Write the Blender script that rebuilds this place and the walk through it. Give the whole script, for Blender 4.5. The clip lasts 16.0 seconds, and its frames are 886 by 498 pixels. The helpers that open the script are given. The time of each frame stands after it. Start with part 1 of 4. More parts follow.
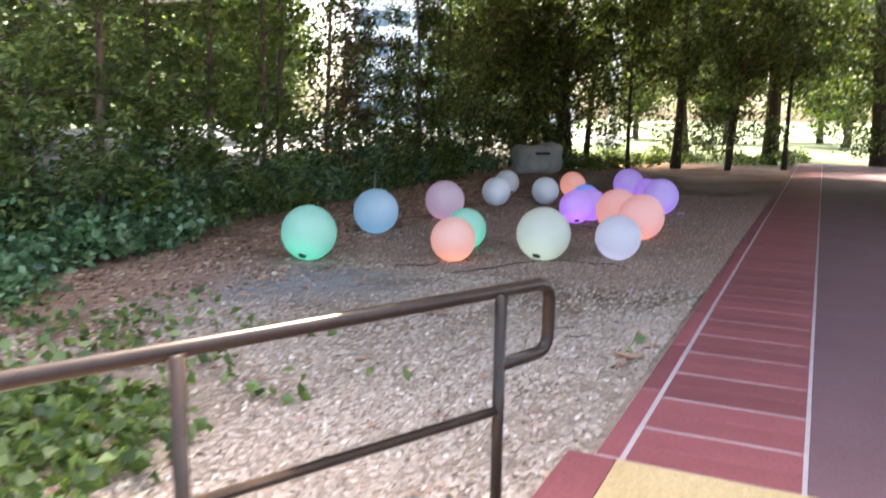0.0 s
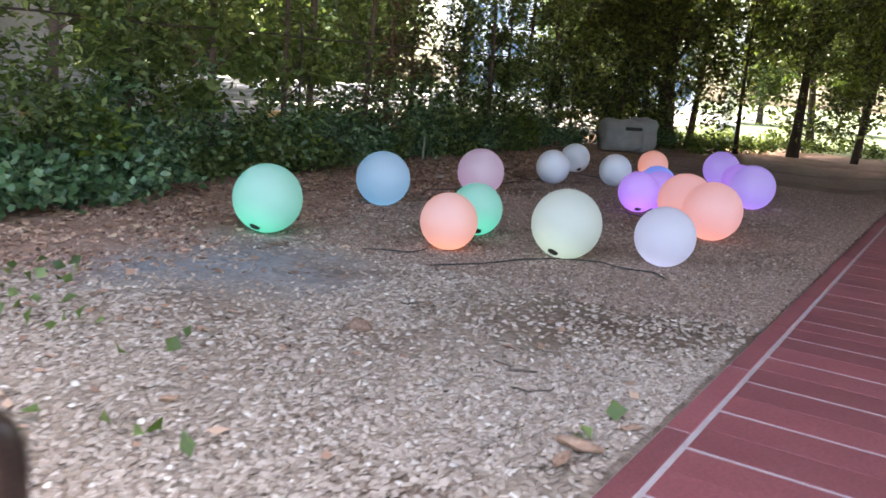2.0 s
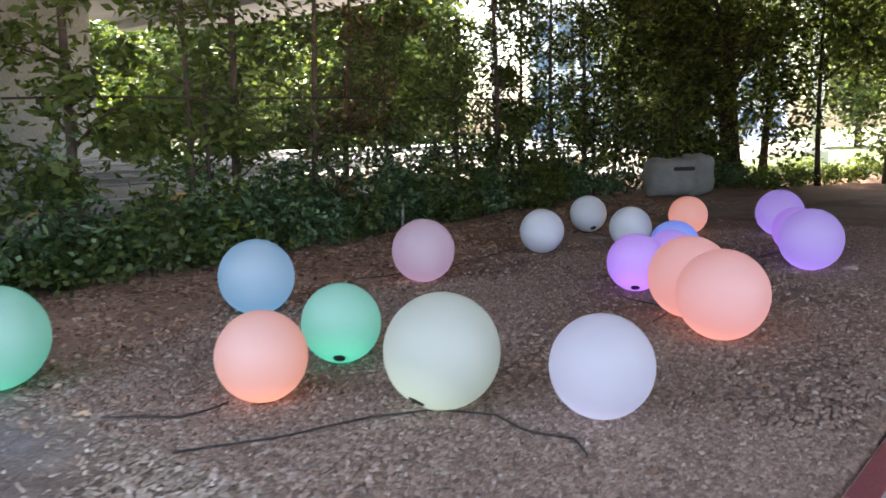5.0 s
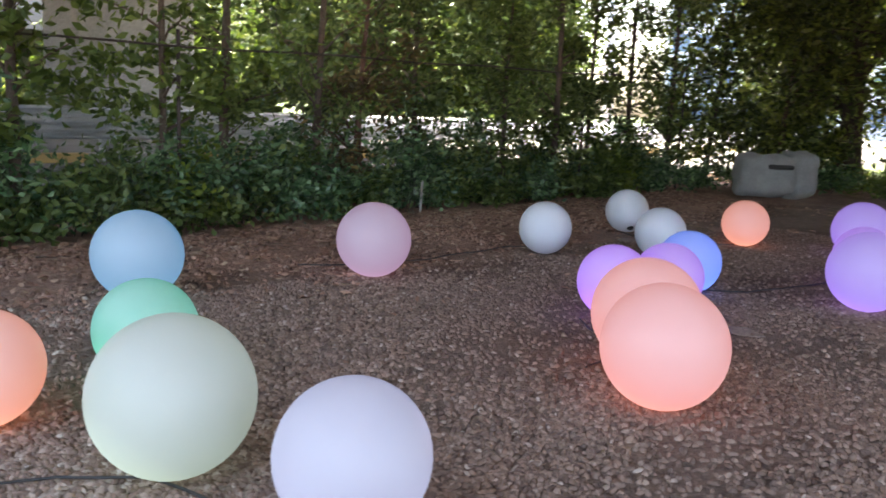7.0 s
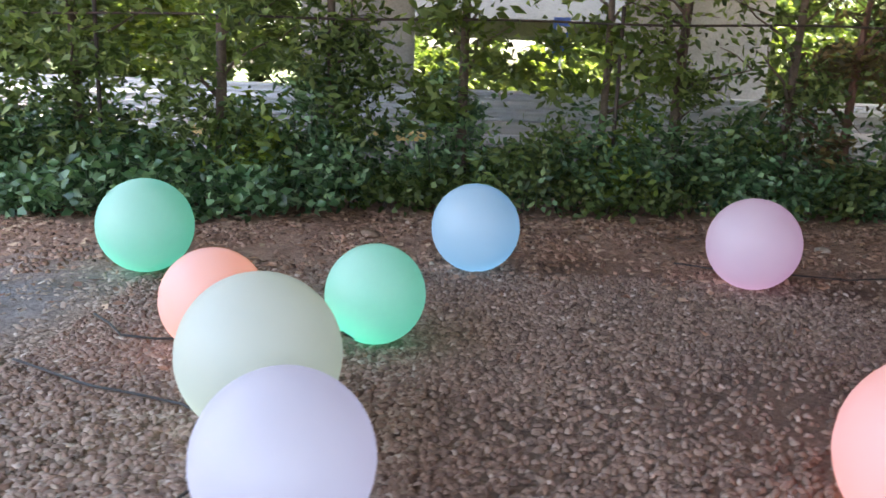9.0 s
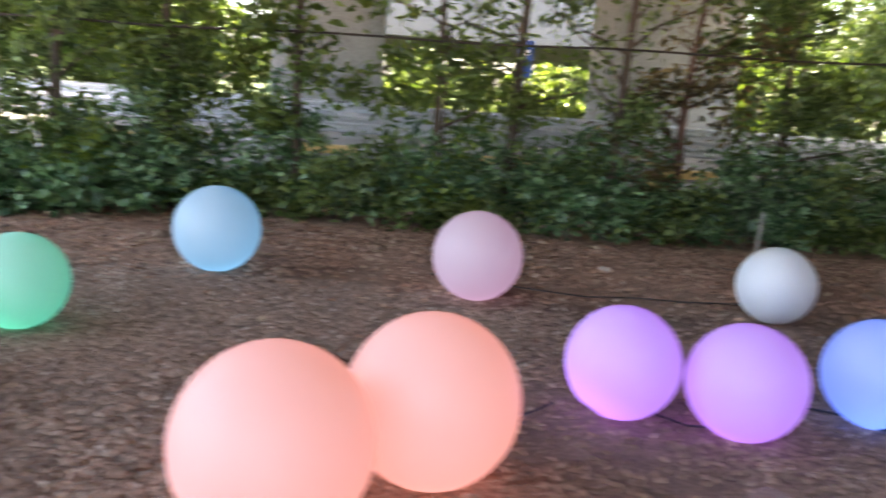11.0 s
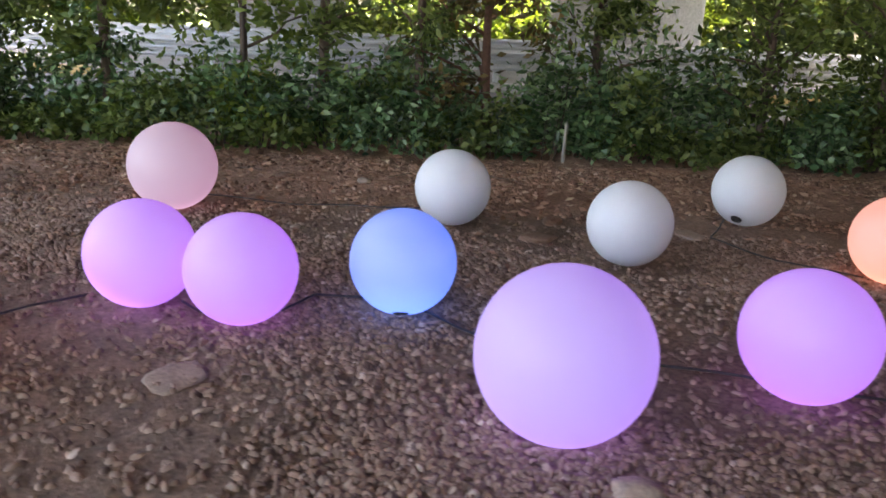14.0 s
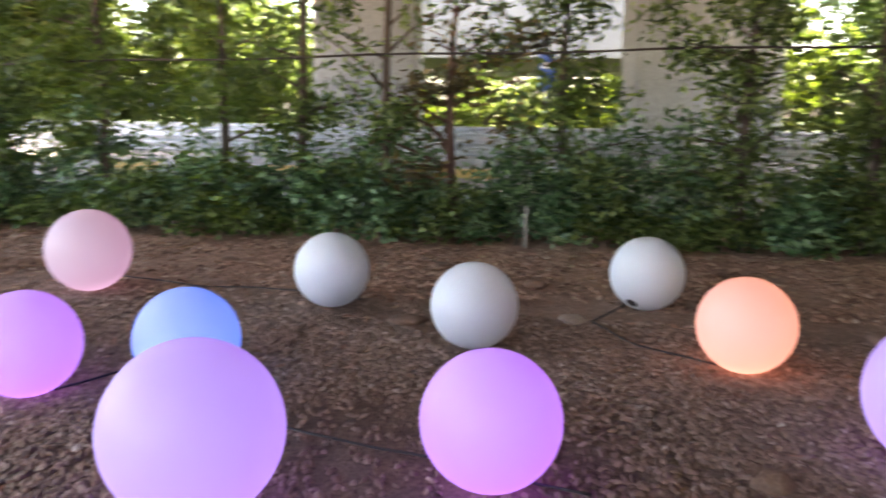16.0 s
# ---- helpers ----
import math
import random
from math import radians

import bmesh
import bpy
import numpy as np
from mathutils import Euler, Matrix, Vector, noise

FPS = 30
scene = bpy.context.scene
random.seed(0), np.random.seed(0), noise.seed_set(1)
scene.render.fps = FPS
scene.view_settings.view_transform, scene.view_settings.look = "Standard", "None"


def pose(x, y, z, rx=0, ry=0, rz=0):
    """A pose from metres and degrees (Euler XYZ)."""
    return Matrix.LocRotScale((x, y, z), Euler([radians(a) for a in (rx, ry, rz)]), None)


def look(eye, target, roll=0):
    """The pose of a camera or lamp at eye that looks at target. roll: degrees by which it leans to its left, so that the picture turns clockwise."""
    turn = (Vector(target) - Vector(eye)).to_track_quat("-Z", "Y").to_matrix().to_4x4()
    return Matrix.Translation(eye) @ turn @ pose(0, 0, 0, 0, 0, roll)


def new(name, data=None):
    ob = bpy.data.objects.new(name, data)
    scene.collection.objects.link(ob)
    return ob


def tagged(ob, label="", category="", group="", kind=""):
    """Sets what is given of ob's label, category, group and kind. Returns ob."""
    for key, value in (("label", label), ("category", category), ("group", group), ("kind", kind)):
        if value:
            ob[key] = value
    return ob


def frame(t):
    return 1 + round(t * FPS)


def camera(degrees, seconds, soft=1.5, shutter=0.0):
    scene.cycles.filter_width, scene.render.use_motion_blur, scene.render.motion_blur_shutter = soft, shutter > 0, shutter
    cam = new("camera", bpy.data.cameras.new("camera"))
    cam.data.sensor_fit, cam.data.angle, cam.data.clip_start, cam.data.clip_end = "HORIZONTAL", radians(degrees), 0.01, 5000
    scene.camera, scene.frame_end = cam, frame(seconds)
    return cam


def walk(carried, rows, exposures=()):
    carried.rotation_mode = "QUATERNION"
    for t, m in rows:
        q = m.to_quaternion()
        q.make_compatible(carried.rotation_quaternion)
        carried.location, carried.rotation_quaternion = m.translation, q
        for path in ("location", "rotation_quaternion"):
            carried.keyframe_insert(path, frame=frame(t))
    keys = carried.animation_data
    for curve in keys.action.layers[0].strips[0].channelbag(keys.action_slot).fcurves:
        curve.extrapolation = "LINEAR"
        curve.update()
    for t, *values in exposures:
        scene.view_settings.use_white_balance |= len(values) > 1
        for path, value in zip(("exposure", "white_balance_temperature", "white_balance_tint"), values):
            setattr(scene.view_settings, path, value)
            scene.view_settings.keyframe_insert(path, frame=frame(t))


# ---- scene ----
cam = camera(57.85, 16.0, soft=1.6, shutter=0.45)
PATH = [
    (0.0, pose(0.000, 0.000, 1.577, 80.53, -0.92, -0.00)),
    (0.5, pose(0.229, 0.538, 1.548, 83.29, -2.39, -0.71)),
    (1.0, pose(0.470, 1.161, 1.445, 83.17, -3.67, 3.62)),
    (1.5, pose(0.694, 1.546, 1.415, 80.56, -5.42, 7.40)),
    (2.0, pose(1.012, 2.019, 1.411, 78.08, -4.25, 8.53)),
    (2.5, pose(1.208, 2.443, 1.405, 79.23, -1.69, 7.57)),
    (3.0, pose(1.439, 3.070, 1.373, 78.67, -0.04, 11.41)),
    (3.5, pose(1.575, 3.492, 1.402, 79.24, 0.20, 13.37)),
    (4.0, pose(1.805, 3.958, 1.402, 80.24, 0.74, 12.75)),
    (4.5, pose(1.951, 4.459, 1.383, 81.20, 1.09, 13.50)),
    (4.7, pose(2.041, 4.676, 1.383, 81.74, 1.21, 14.01)),
    (7.0, pose(3.126, 6.700, 1.360, 79.97, -2.59, 24.31)),
    (7.5, pose(3.415, 7.075, 1.373, 78.79, -3.12, 31.08)),
    (8.0, pose(3.654, 7.531, 1.358, 79.61, -1.16, 40.93)),
    (8.5, pose(3.796, 7.919, 1.339, 78.00, -1.82, 56.48)),
    (8.7, pose(3.839, 8.066, 1.299, 77.07, -1.42, 63.16)),
    (10.8, pose(4.717, 9.843, 1.336, 78.84, -3.30, 71.21)),
    (11.0, pose(4.803, 10.031, 1.327, 79.10, -4.28, 68.06)),
    (11.5, pose(4.958, 10.503, 1.322, 78.92, -3.68, 61.46)),
    (12.0, pose(5.106, 10.900, 1.331, 78.87, 1.45, 58.12)),
    (12.5, pose(5.267, 11.344, 1.356, 80.62, 4.52, 50.37)),
    (13.0, pose(5.444, 11.537, 1.343, 80.24, 4.29, 64.37)),
    (13.5, pose(5.673, 11.773, 1.341, 76.91, -0.07, 68.95)),
    (14.0, pose(5.800, 12.163, 1.317, 74.21, -2.43, 70.46)),
    (14.5, pose(5.973, 12.517, 1.347, 74.35, -2.16, 72.65)),
    (15.0, pose(6.073, 12.980, 1.328, 77.69, -2.03, 67.50)),
    (15.5, pose(6.198, 13.384, 1.329, 79.49, -1.17, 67.62)),
    (16.0, pose(6.249, 13.701, 1.320, 80.34, -0.73, 78.89)),
]
EXPO = 3.65
walk(cam, PATH, exposures=[(0.0, EXPO - 0.35, 7050, 11), (2.0, EXPO - 0.28, 7050, 12), (4.5, EXPO - 0.38, 7050, 12), (8.0, EXPO, 7050, 11), (11.0, EXPO + 0.25, 7300, 11), (14.0, EXPO + 0.4, 7700, 12), (16.0, EXPO + 0.65, 7700, 12)])

# ---- light ----
SUN_AZ, SUN_EL = radians(18), radians(68)
world = bpy.data.worlds.new("sky_world")
scene.world = world
world.use_nodes = True
wt = world.node_tree
sky = wt.nodes.new("ShaderNodeTexSky")
sky.sky_type = "NISHITA"
sky.sun_disc = False
sky.sun_elevation, sky.sun_rotation = SUN_EL, SUN_AZ
sky.air_density, sky.dust_density = 1.0, 4.5
wt.links.new(sky.outputs[0], wt.nodes["Background"].inputs[0])
wt.nodes["Background"].inputs[1].default_value = 0.15
sun_data = bpy.data.lights.new("sun", "SUN")
sun_data.energy, sun_data.angle, sun_data.color = 4.0, radians(0.55), (1.0, 0.95, 0.86)
sun = new("sun", sun_data)
sun_dir = Vector((math.sin(SUN_AZ) * math.cos(SUN_EL), math.cos(SUN_AZ) * math.cos(SUN_EL), math.sin(SUN_EL)))
sun.matrix_world = look(sun_dir * 60, (0, 0, 0))

# ---- the plan ----
# walkway: u runs along it, n points to its open side; joint line through J0
U = Vector((0.4255, 0.9050, 0)); N = Vector((0.9050, -0.4255, 0)); J0 = Vector((1.07, 3.98, 0))
YAW_U = math.degrees(math.atan2(-U.x, U.y))
# hedge: foot line x = -3.1 + 0.36 (y - 11.2); HD along it, HN away from the walkway
HD = Vector((0.3387, 0.9409, 0)); HN = Vector((-0.9409, 0.3387, 0)); H0 = Vector((-3.1, 11.2, 0))
YAW_H = math.degrees(math.atan2(-HD.x, HD.y))
# far edge of the viaduct deck, square to the walkway
E0 = Vector((0.7, 28.6, 0)); DECK_Z = 6.0
# the walkway lies a little above the gravel, which slopes up to its edge
WALK_Z = 0.09


def on_path(s, w, z=0.0):
    return J0 + U * s + N * w + Vector((0, 0, z))


def by_hedge(s, d, z=0.0):
    return H0 + HD * s + HN * d + Vector((0, 0, z))


rng = np.random.default_rng(7)


# ---- materials ----
class Nodes:
    def __init__(self, name):
        self.m = bpy.data.materials.new(name)
        self.m.use_nodes = True
        self.t = self.m.node_tree
        self.b = self.t.nodes["Principled BSDF"]
        self.out = self.t.nodes["Material Output"]

    def n(self, kind, **kw):
        node = self.t.nodes.new(kind)
        for k, v in kw.items():
            node.inputs[k].default_value = v
        return node

    def link(self, a, b):
        self.t.links.new(a, b)

    def coords(self, kind="Object"):
        return self.n("ShaderNodeTexCoord").outputs[kind]

    def noise(self, scale, detail=4.0, rough=0.55, vec=None):
        node = self.n("ShaderNodeTexNoise", Scale=scale, Detail=detail, Roughness=rough)
        self.link(vec if vec is not None else self.coords(), node.inputs["Vector"])
        return node.outputs["Fac"]

    def ramp(self, fac, stops):
        node = self.n("ShaderNodeValToRGB")
        el = node.color_ramp.elements
        while len(el) < len(stops):
            el.new(0.5)
        for e, (p, c) in zip(el, stops):
            e.position, e.color = p, (*c, 1)
        self.link(fac, node.inputs["Fac"])
        return node.outputs["Color"]

    def mix(self, fac, a, b, mode="MIX"):
        node = self.t.nodes.new("ShaderNodeMix")
        node.data_type, node.blend_type = "RGBA", mode
        for sock, v in ((0, fac), (6, a), (7, b)):
            if isinstance(v, (int, float)):
                node.inputs[sock].default_value = v
            elif isinstance(v, tuple):
                node.inputs[sock].default_value = (*v, 1)
            else:
                self.link(v, node.inputs[sock])
        return node.outputs[2]

    def maths(self, op, a, b=0.0):
        node = self.t.nodes.new("ShaderNodeMath")
        node.operation = op
        for i, v in enumerate((a, b)):
            if isinstance(v, (int, float)):
                node.inputs[i].default_value = v
            else:
                self.link(v, node.inputs[i])
        return node.outputs[0]

    def span(self, v, lo, hi):
        node = self.n("ShaderNodeMapRange")
        node.inputs["From Min"].default_value, node.inputs["From Max"].default_value = lo, hi
        self.link(v, node.inputs["Value"])
        return node.outputs["Result"]

    def bump(self, height, strength=0.4, dist=0.01):
        node = self.n("ShaderNodeBump", Strength=strength, Distance=dist)
        self.link(height, node.inputs["Height"])
        self.link(node.outputs[0], self.b.inputs["Normal"])

    def color(self, c):
        if isinstance(c, tuple):
            self.b.inputs["Base Color"].default_value = (*c, 1)
        else:
            self.link(c, self.b.inputs["Base Color"])

    def rough(self, r, metal=0.0):
        self.b.inputs["Metallic"].default_value = metal
        if isinstance(r, (int, float)):
            self.b.inputs["Roughness"].default_value = r
        else:
            self.link(r, self.b.inputs["Roughness"])


def simple(name, c1, c2, scale, rough=0.8, bump=0.3, dist=0.004, metal=0.0, fine=None, object_random=0.0):
    k = Nodes(name)
    base = k.mix(k.span(k.noise(scale, 5), 0.3, 0.7), c1, c2)
    base = k.mix(0.35, base, k.ramp(k.noise(fine or scale * 14, 3), [(0.3, tuple(v * 0.55 for v in c1)), (0.7, tuple(min(1, v * 1.35) for v in c2))]))
    if object_random:
        info = k.n("ShaderNodeObjectInfo").outputs["Random"]
        base = k.mix(1.0, base, k.ramp(info, [(0, (1 - object_random,) * 3), (1, (1 + object_random,) * 3)]), "MULTIPLY")
    k.color(base)
    k.rough(rough, metal)
    k.bump(k.noise(fine or scale * 14, 4), bump, dist)
    return k.m


def leaf_material(name, dark, mid, light, translucent=0.4, rough=0.45):
    k = Nodes(name)
    isl = k.n("ShaderNodeNewGeometry").outputs["Random Per Island"]
    col = k.ramp(isl, [(0.0, dark), (0.55, mid), (0.93, light), (1.0, tuple(min(1, v * 1.4) for v in light))])
    col = k.mix(k.span(k.noise(0.9, 3), 0.35, 0.65), col, k.mix(1.0, col, (0.72, 0.78, 0.62), "MULTIPLY"))
    k.color(col)
    k.rough(rough)
    tr = k.n("ShaderNodeBsdfTranslucent")
    k.link(k.mix(1.0, col, (1.25, 1.3, 0.7), "MULTIPLY"), tr.inputs["Color"])
    mx = k.n("ShaderNodeMixShader")
    mx.inputs[0].default_value = translucent
    k.link(k.b.outputs[0], mx.inputs[1])
    k.link(tr.outputs[0], mx.inputs[2])
    k.link(mx.outputs[0], k.out.inputs["Surface"])
    return k.m


def island_material(name, stops, rough=0.85, fine=60.0):
    k = Nodes(name)
    isl = k.n("ShaderNodeNewGeometry").outputs["Random Per Island"]
    col = k.ramp(isl, stops)
    col = k.mix(0.4, col, k.mix(k.noise(fine, 3), (0.55, 0.5, 0.47), (1.3, 1.3, 1.3)), "MULTIPLY")
    k.color(col)
    k.rough(rough)
    return k.m


def ground_material():
    k = Nodes("soil_and_gravel")
    pos = k.coords()
    sep = k.n("ShaderNodeSeparateXYZ")
    k.link(pos, sep.inputs[0])
    x, y = sep.outputs[0], sep.outputs[1]

    def along(px, py, dx, dy):
        a = k.maths("MULTIPLY", k.maths("SUBTRACT", x, px), dx)
        b = k.maths("MULTIPLY", k.maths("SUBTRACT", y, py), dy)
        return k.maths("ADD", a, b)
    wob = k.maths("MULTIPLY", k.maths("SUBTRACT", k.noise(0.8, 5), 0.5), 2.4)
    d_hedge = k.maths("ADD", along(H0.x, H0.y, -HN.x, -HN.y), wob)
    d_edge = k.maths("ADD", along(E0.x, E0.y, U.x, U.y), wob)
    d_s = k.maths("ADD", along(J0.x, J0.y, U.x, U.y), wob)
    fine = k.noise(38.0, 6, 0.7)
    mid = k.noise(7.0, 5, 0.6)
    gravel = k.ramp(fine, [(0.3, (0.115, 0.077, 0.058)), (0.52, (0.24, 0.164, 0.123)), (0.74, (0.35, 0.250, 0.190))])
    chips = k.ramp(fine, [(0.3, (0.17, 0.120, 0.086)), (0.52, (0.35, 0.265, 0.195)), (0.74, (0.50, 0.395, 0.30))])
    soil = k.ramp(fine, [(0.28, (0.14, 0.078, 0.053)), (0.5, (0.37, 0.22, 0.152)), (0.75, (0.52, 0.345, 0.255))])
    earth = k.ramp(fine, [(0.28, (0.085, 0.056, 0.036)), (0.52, (0.20, 0.138, 0.092)), (0.75, (0.30, 0.21, 0.145))])
    lawn = k.ramp(fine, [(0.3, (0.032, 0.05, 0.013)), (0.7, (0.09, 0.12, 0.035))])
    ash = k.ramp(fine, [(0.28, (0.14, 0.137, 0.138)), (0.6, (0.30, 0.295, 0.297))])
    col = k.mix(k.span(d_s, 5.5, 2.5), gravel, chips)
    dx = k.maths("POWER", k.maths("ADD", x, 2.6), 2.0)
    dy = k.maths("POWER", k.maths("MULTIPLY", k.maths("SUBTRACT", y, 7.6), 1.9), 2.0)
    blob = k.maths("ADD", k.maths("SQRT", k.maths("ADD", dx, dy)), wob)
    col = k.mix(k.span(blob, 2.8, 1.5), col, ash)
    ex = k.maths("POWER", k.maths("SUBTRACT", x, 1.45), 2.0)
    ey = k.maths("POWER", k.maths("MULTIPLY", k.maths("SUBTRACT", y, 6.95), 1.5), 2.0)
    worn = k.maths("ADD", k.maths("SQRT", k.maths("ADD", ex, ey)), k.maths("MULTIPLY", wob, 0.5))
    col = k.mix(k.span(worn, 1.35, 0.75), col, earth)
    col = k.mix(k.span(d_hedge, 2.9, 1.7), col, soil)
    col = k.mix(k.span(d_edge, -5.0, 1.0), col, soil)
    col = k.mix(k.span(d_edge, 3.0, 5.0), col, lawn)
    col = k.mix(k.span(d_hedge, -22.5, -25.0), col, lawn)
    damp = k.maths("MULTIPLY", k.span(k.noise(0.62, 5, 0.6), 0.50, 0.60), 0.75)
    col = k.mix(damp, col, k.mix(1.0, col, (0.60, 0.50, 0.44), "MULTIPLY"))
    col = k.mix(0.55, col, k.mix(k.span(mid, 0.35, 0.65), (0.62, 0.6, 0.58), (1.15, 1.13, 1.1)), "MULTIPLY")
    k.color(col)
    k.rough(0.95)
    k.bump(k.maths("ADD", fine, k.maths("MULTIPLY", mid, 0.8)), 0.9, 0.025)
    return k.m


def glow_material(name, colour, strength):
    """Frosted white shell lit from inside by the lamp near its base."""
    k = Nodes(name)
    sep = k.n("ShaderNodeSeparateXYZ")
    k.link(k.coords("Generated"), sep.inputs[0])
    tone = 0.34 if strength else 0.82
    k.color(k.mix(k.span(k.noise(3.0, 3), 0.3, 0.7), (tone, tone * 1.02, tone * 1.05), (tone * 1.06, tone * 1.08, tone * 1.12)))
    k.rough(0.5)
    k.bump(k.noise(30, 3), 0.05, 0.002)
    thin = k.n("ShaderNodeBsdfTranslucent")
    thin.inputs["Color"].default_value = (0.78, 0.79, 0.82, 1) if not strength else (0.5, 0.5, 0.5, 1)
    mx = k.n("ShaderNodeMixShader")
    mx.inputs[0].default_value = 0.3
    k.link(k.b.outputs[0], mx.inputs[1])
    k.link(thin.outputs[0], mx.inputs[2])
    k.link(mx.outputs[0], k.out.inputs["Surface"])
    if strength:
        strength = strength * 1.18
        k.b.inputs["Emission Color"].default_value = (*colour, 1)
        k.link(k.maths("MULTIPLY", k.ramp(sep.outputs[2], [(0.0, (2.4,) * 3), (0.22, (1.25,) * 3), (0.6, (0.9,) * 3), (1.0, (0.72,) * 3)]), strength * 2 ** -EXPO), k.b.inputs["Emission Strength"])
    return k.m


M_GROUND = ground_material()
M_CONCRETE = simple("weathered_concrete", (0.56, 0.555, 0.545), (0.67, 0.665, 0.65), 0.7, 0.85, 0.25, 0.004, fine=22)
# Darker copy of the concrete: shade under the deck is put into its colour.
M_DECK = simple("shade_toned_deck_concrete", (0.24, 0.245, 0.25), (0.32, 0.325, 0.33), 0.7, 0.85, 0.25, 0.004, fine=22)
# Mottled grey, darker than the parapet concrete.
M_PIER = simple("dark_mottled_concrete", (0.21, 0.21, 0.20), (0.31, 0.306, 0.29), 0.55, 0.85, 0.3, 0.004, fine=16)
# Very dark base colour stands in for shade that misses the slip road.
M_SCREEN = simple("shade_toned_screen_concrete", (0.115, 0.112, 0.108), (0.17, 0.167, 0.16), 0.6, 0.9, 0.3, 0.004, fine=18)
M_MEDIAN = simple("dusty_grey_median", (0.16, 0.145, 0.13), (0.26, 0.245, 0.225), 0.9, 0.9, 0.3, 0.004, fine=30)
M_PAVE = simple("red_grey_paving", (0.10, 0.042, 0.047), (0.125, 0.066, 0.074), 1.6, 0.72, 0.2, 0.003, fine=70)
M_TILE = simple("red_tile", (0.165, 0.04, 0.043), (0.21, 0.06, 0.063), 3.0, 0.62, 0.25, 0.003, fine=60, object_random=0.2)
M_MORTAR = simple("pale_mortar", (0.30, 0.235, 0.225), (0.40, 0.33, 0.315), 9.0, 0.9, 0.4, 0.003)
M_YELLOW = simple("yellow_tactile", (0.37, 0.26, 0.115), (0.43, 0.315, 0.16), 5.0, 0.7, 0.25, 0.003)
M_BRONZE = simple("bronze_tube", (0.014, 0.009, 0.007), (0.03, 0.02, 0.015), 12.0, 0.30, 0.1, 0.001)
M_BRONZE.node_tree.nodes["Principled BSDF"].inputs["Specular IOR Level"].default_value = 0.22
M_ASPHALT = simple("road_asphalt", (0.150, 0.135, 0.122), (0.205, 0.186, 0.168), 1.2, 0.9, 0.4, 0.004, fine=90)
M_STEEL = simple("galvanised_steel", (0.45, 0.46, 0.48), (0.58, 0.59, 0.6), 4.0, 0.45, 0.1, 0.001, metal=0.6)
M_KERB_Y = simple("yellow_kerb_paint", (0.5, 0.33, 0.1), (0.56, 0.38, 0.16), 6.0, 0.7, 0.2, 0.002)
M_KERB_W = simple("grey_kerb_stone", (0.34, 0.32, 0.31), (0.44, 0.42, 0.40), 6.0, 0.8, 0.2, 0.002)
M_BARK = simple("grey_brown_bark", (0.055, 0.038, 0.028), (0.13, 0.095, 0.07), 14.0, 0.95, 0.8, 0.012, fine=50)
M_BARK_RED = simple("reddish_bark", (0.085, 0.042, 0.03), (0.16, 0.085, 0.06), 14.0, 0.95, 0.8, 0.012, fine=50)
M_BARK_DARK = simple("dark_bark", (0.035, 0.026, 0.02), (0.075, 0.055, 0.042), 11.0, 0.95, 0.8, 0.015, fine=40)
M_STAKE = simple("weathered_pale_wood", (0.26, 0.235, 0.195), (0.36, 0.325, 0.28), 9.0, 0.85, 0.4, 0.002, fine=70)
M_ROCK = simple("grey_moulded_stone", (0.23, 0.23, 0.226), (0.34, 0.337, 0.33), 5.0, 0.9, 0.7, 0.01)
M_DARK = simple("dark_plastic", (0.016, 0.015, 0.015), (0.03, 0.028, 0.027), 20.0, 0.5, 0.1, 0.001)
M_CABLE = simple("black_cable", (0.012, 0.011, 0.011), (0.03, 0.026, 0.024), 30.0, 0.55, 0.1, 0.001)
M_WIRE = simple("rusty_wire", (0.03, 0.022, 0.018), (0.06, 0.04, 0.03), 20.0, 0.8, 0.2, 0.001)
M_WHITE = simple("white_paint", (0.66, 0.67, 0.68), (0.78, 0.78, 0.78), 3.0, 0.6, 0.1, 0.002)
M_BLUE = simple("blue_sign_paint", (0.03, 0.09, 0.35), (0.05, 0.12, 0.42), 4.0, 0.5, 0.1, 0.001)
M_FACADE = simple("pale_facade", (0.55, 0.58, 0.62), (0.66, 0.68, 0.7), 0.6, 0.7, 0.1, 0.004)
M_GLASS = simple("dark_window_glass", (0.08, 0.13, 0.2), (0.13, 0.19, 0.27), 0.8, 0.12, 0.0, 0.001)
M_LEAF_HEDGE = leaf_material("hedge_leaf", (0.042, 0.070, 0.020), (0.12, 0.166, 0.048), (0.26, 0.32, 0.135), 0.48)
M_LEAF_END = leaf_material("end_tree_leaf", (0.026, 0.042, 0.011), (0.088, 0.118, 0.028), (0.20, 0.24, 0.065), 0.4)
M_LEAF_DARK = leaf_material("shrub_leaf", (0.028, 0.07, 0.03), (0.09, 0.172, 0.076), (0.24, 0.35, 0.2), 0.3, 0.3)
M_LEAF_LIME = leaf_material("lime_leaf", (0.08, 0.12, 0.018), (0.14, 0.19, 0.03), (0.22, 0.27, 0.05), 0.45)
M_LEAF_BROAD = leaf_material("broad_leaf", (0.07, 0.11, 0.025), (0.12, 0.165, 0.04), (0.19, 0.24, 0.07), 0.45)
M_LEAF_FAR = leaf_material("far_leaf", (0.05, 0.08, 0.018), (0.09, 0.13, 0.03), (0.17, 0.2, 0.06), 0.35)
M_LEAF_RUST = leaf_material("rust_leaf", (0.06, 0.05, 0.022), (0.12, 0.085, 0.036), (0.2, 0.14, 0.06), 0.35)
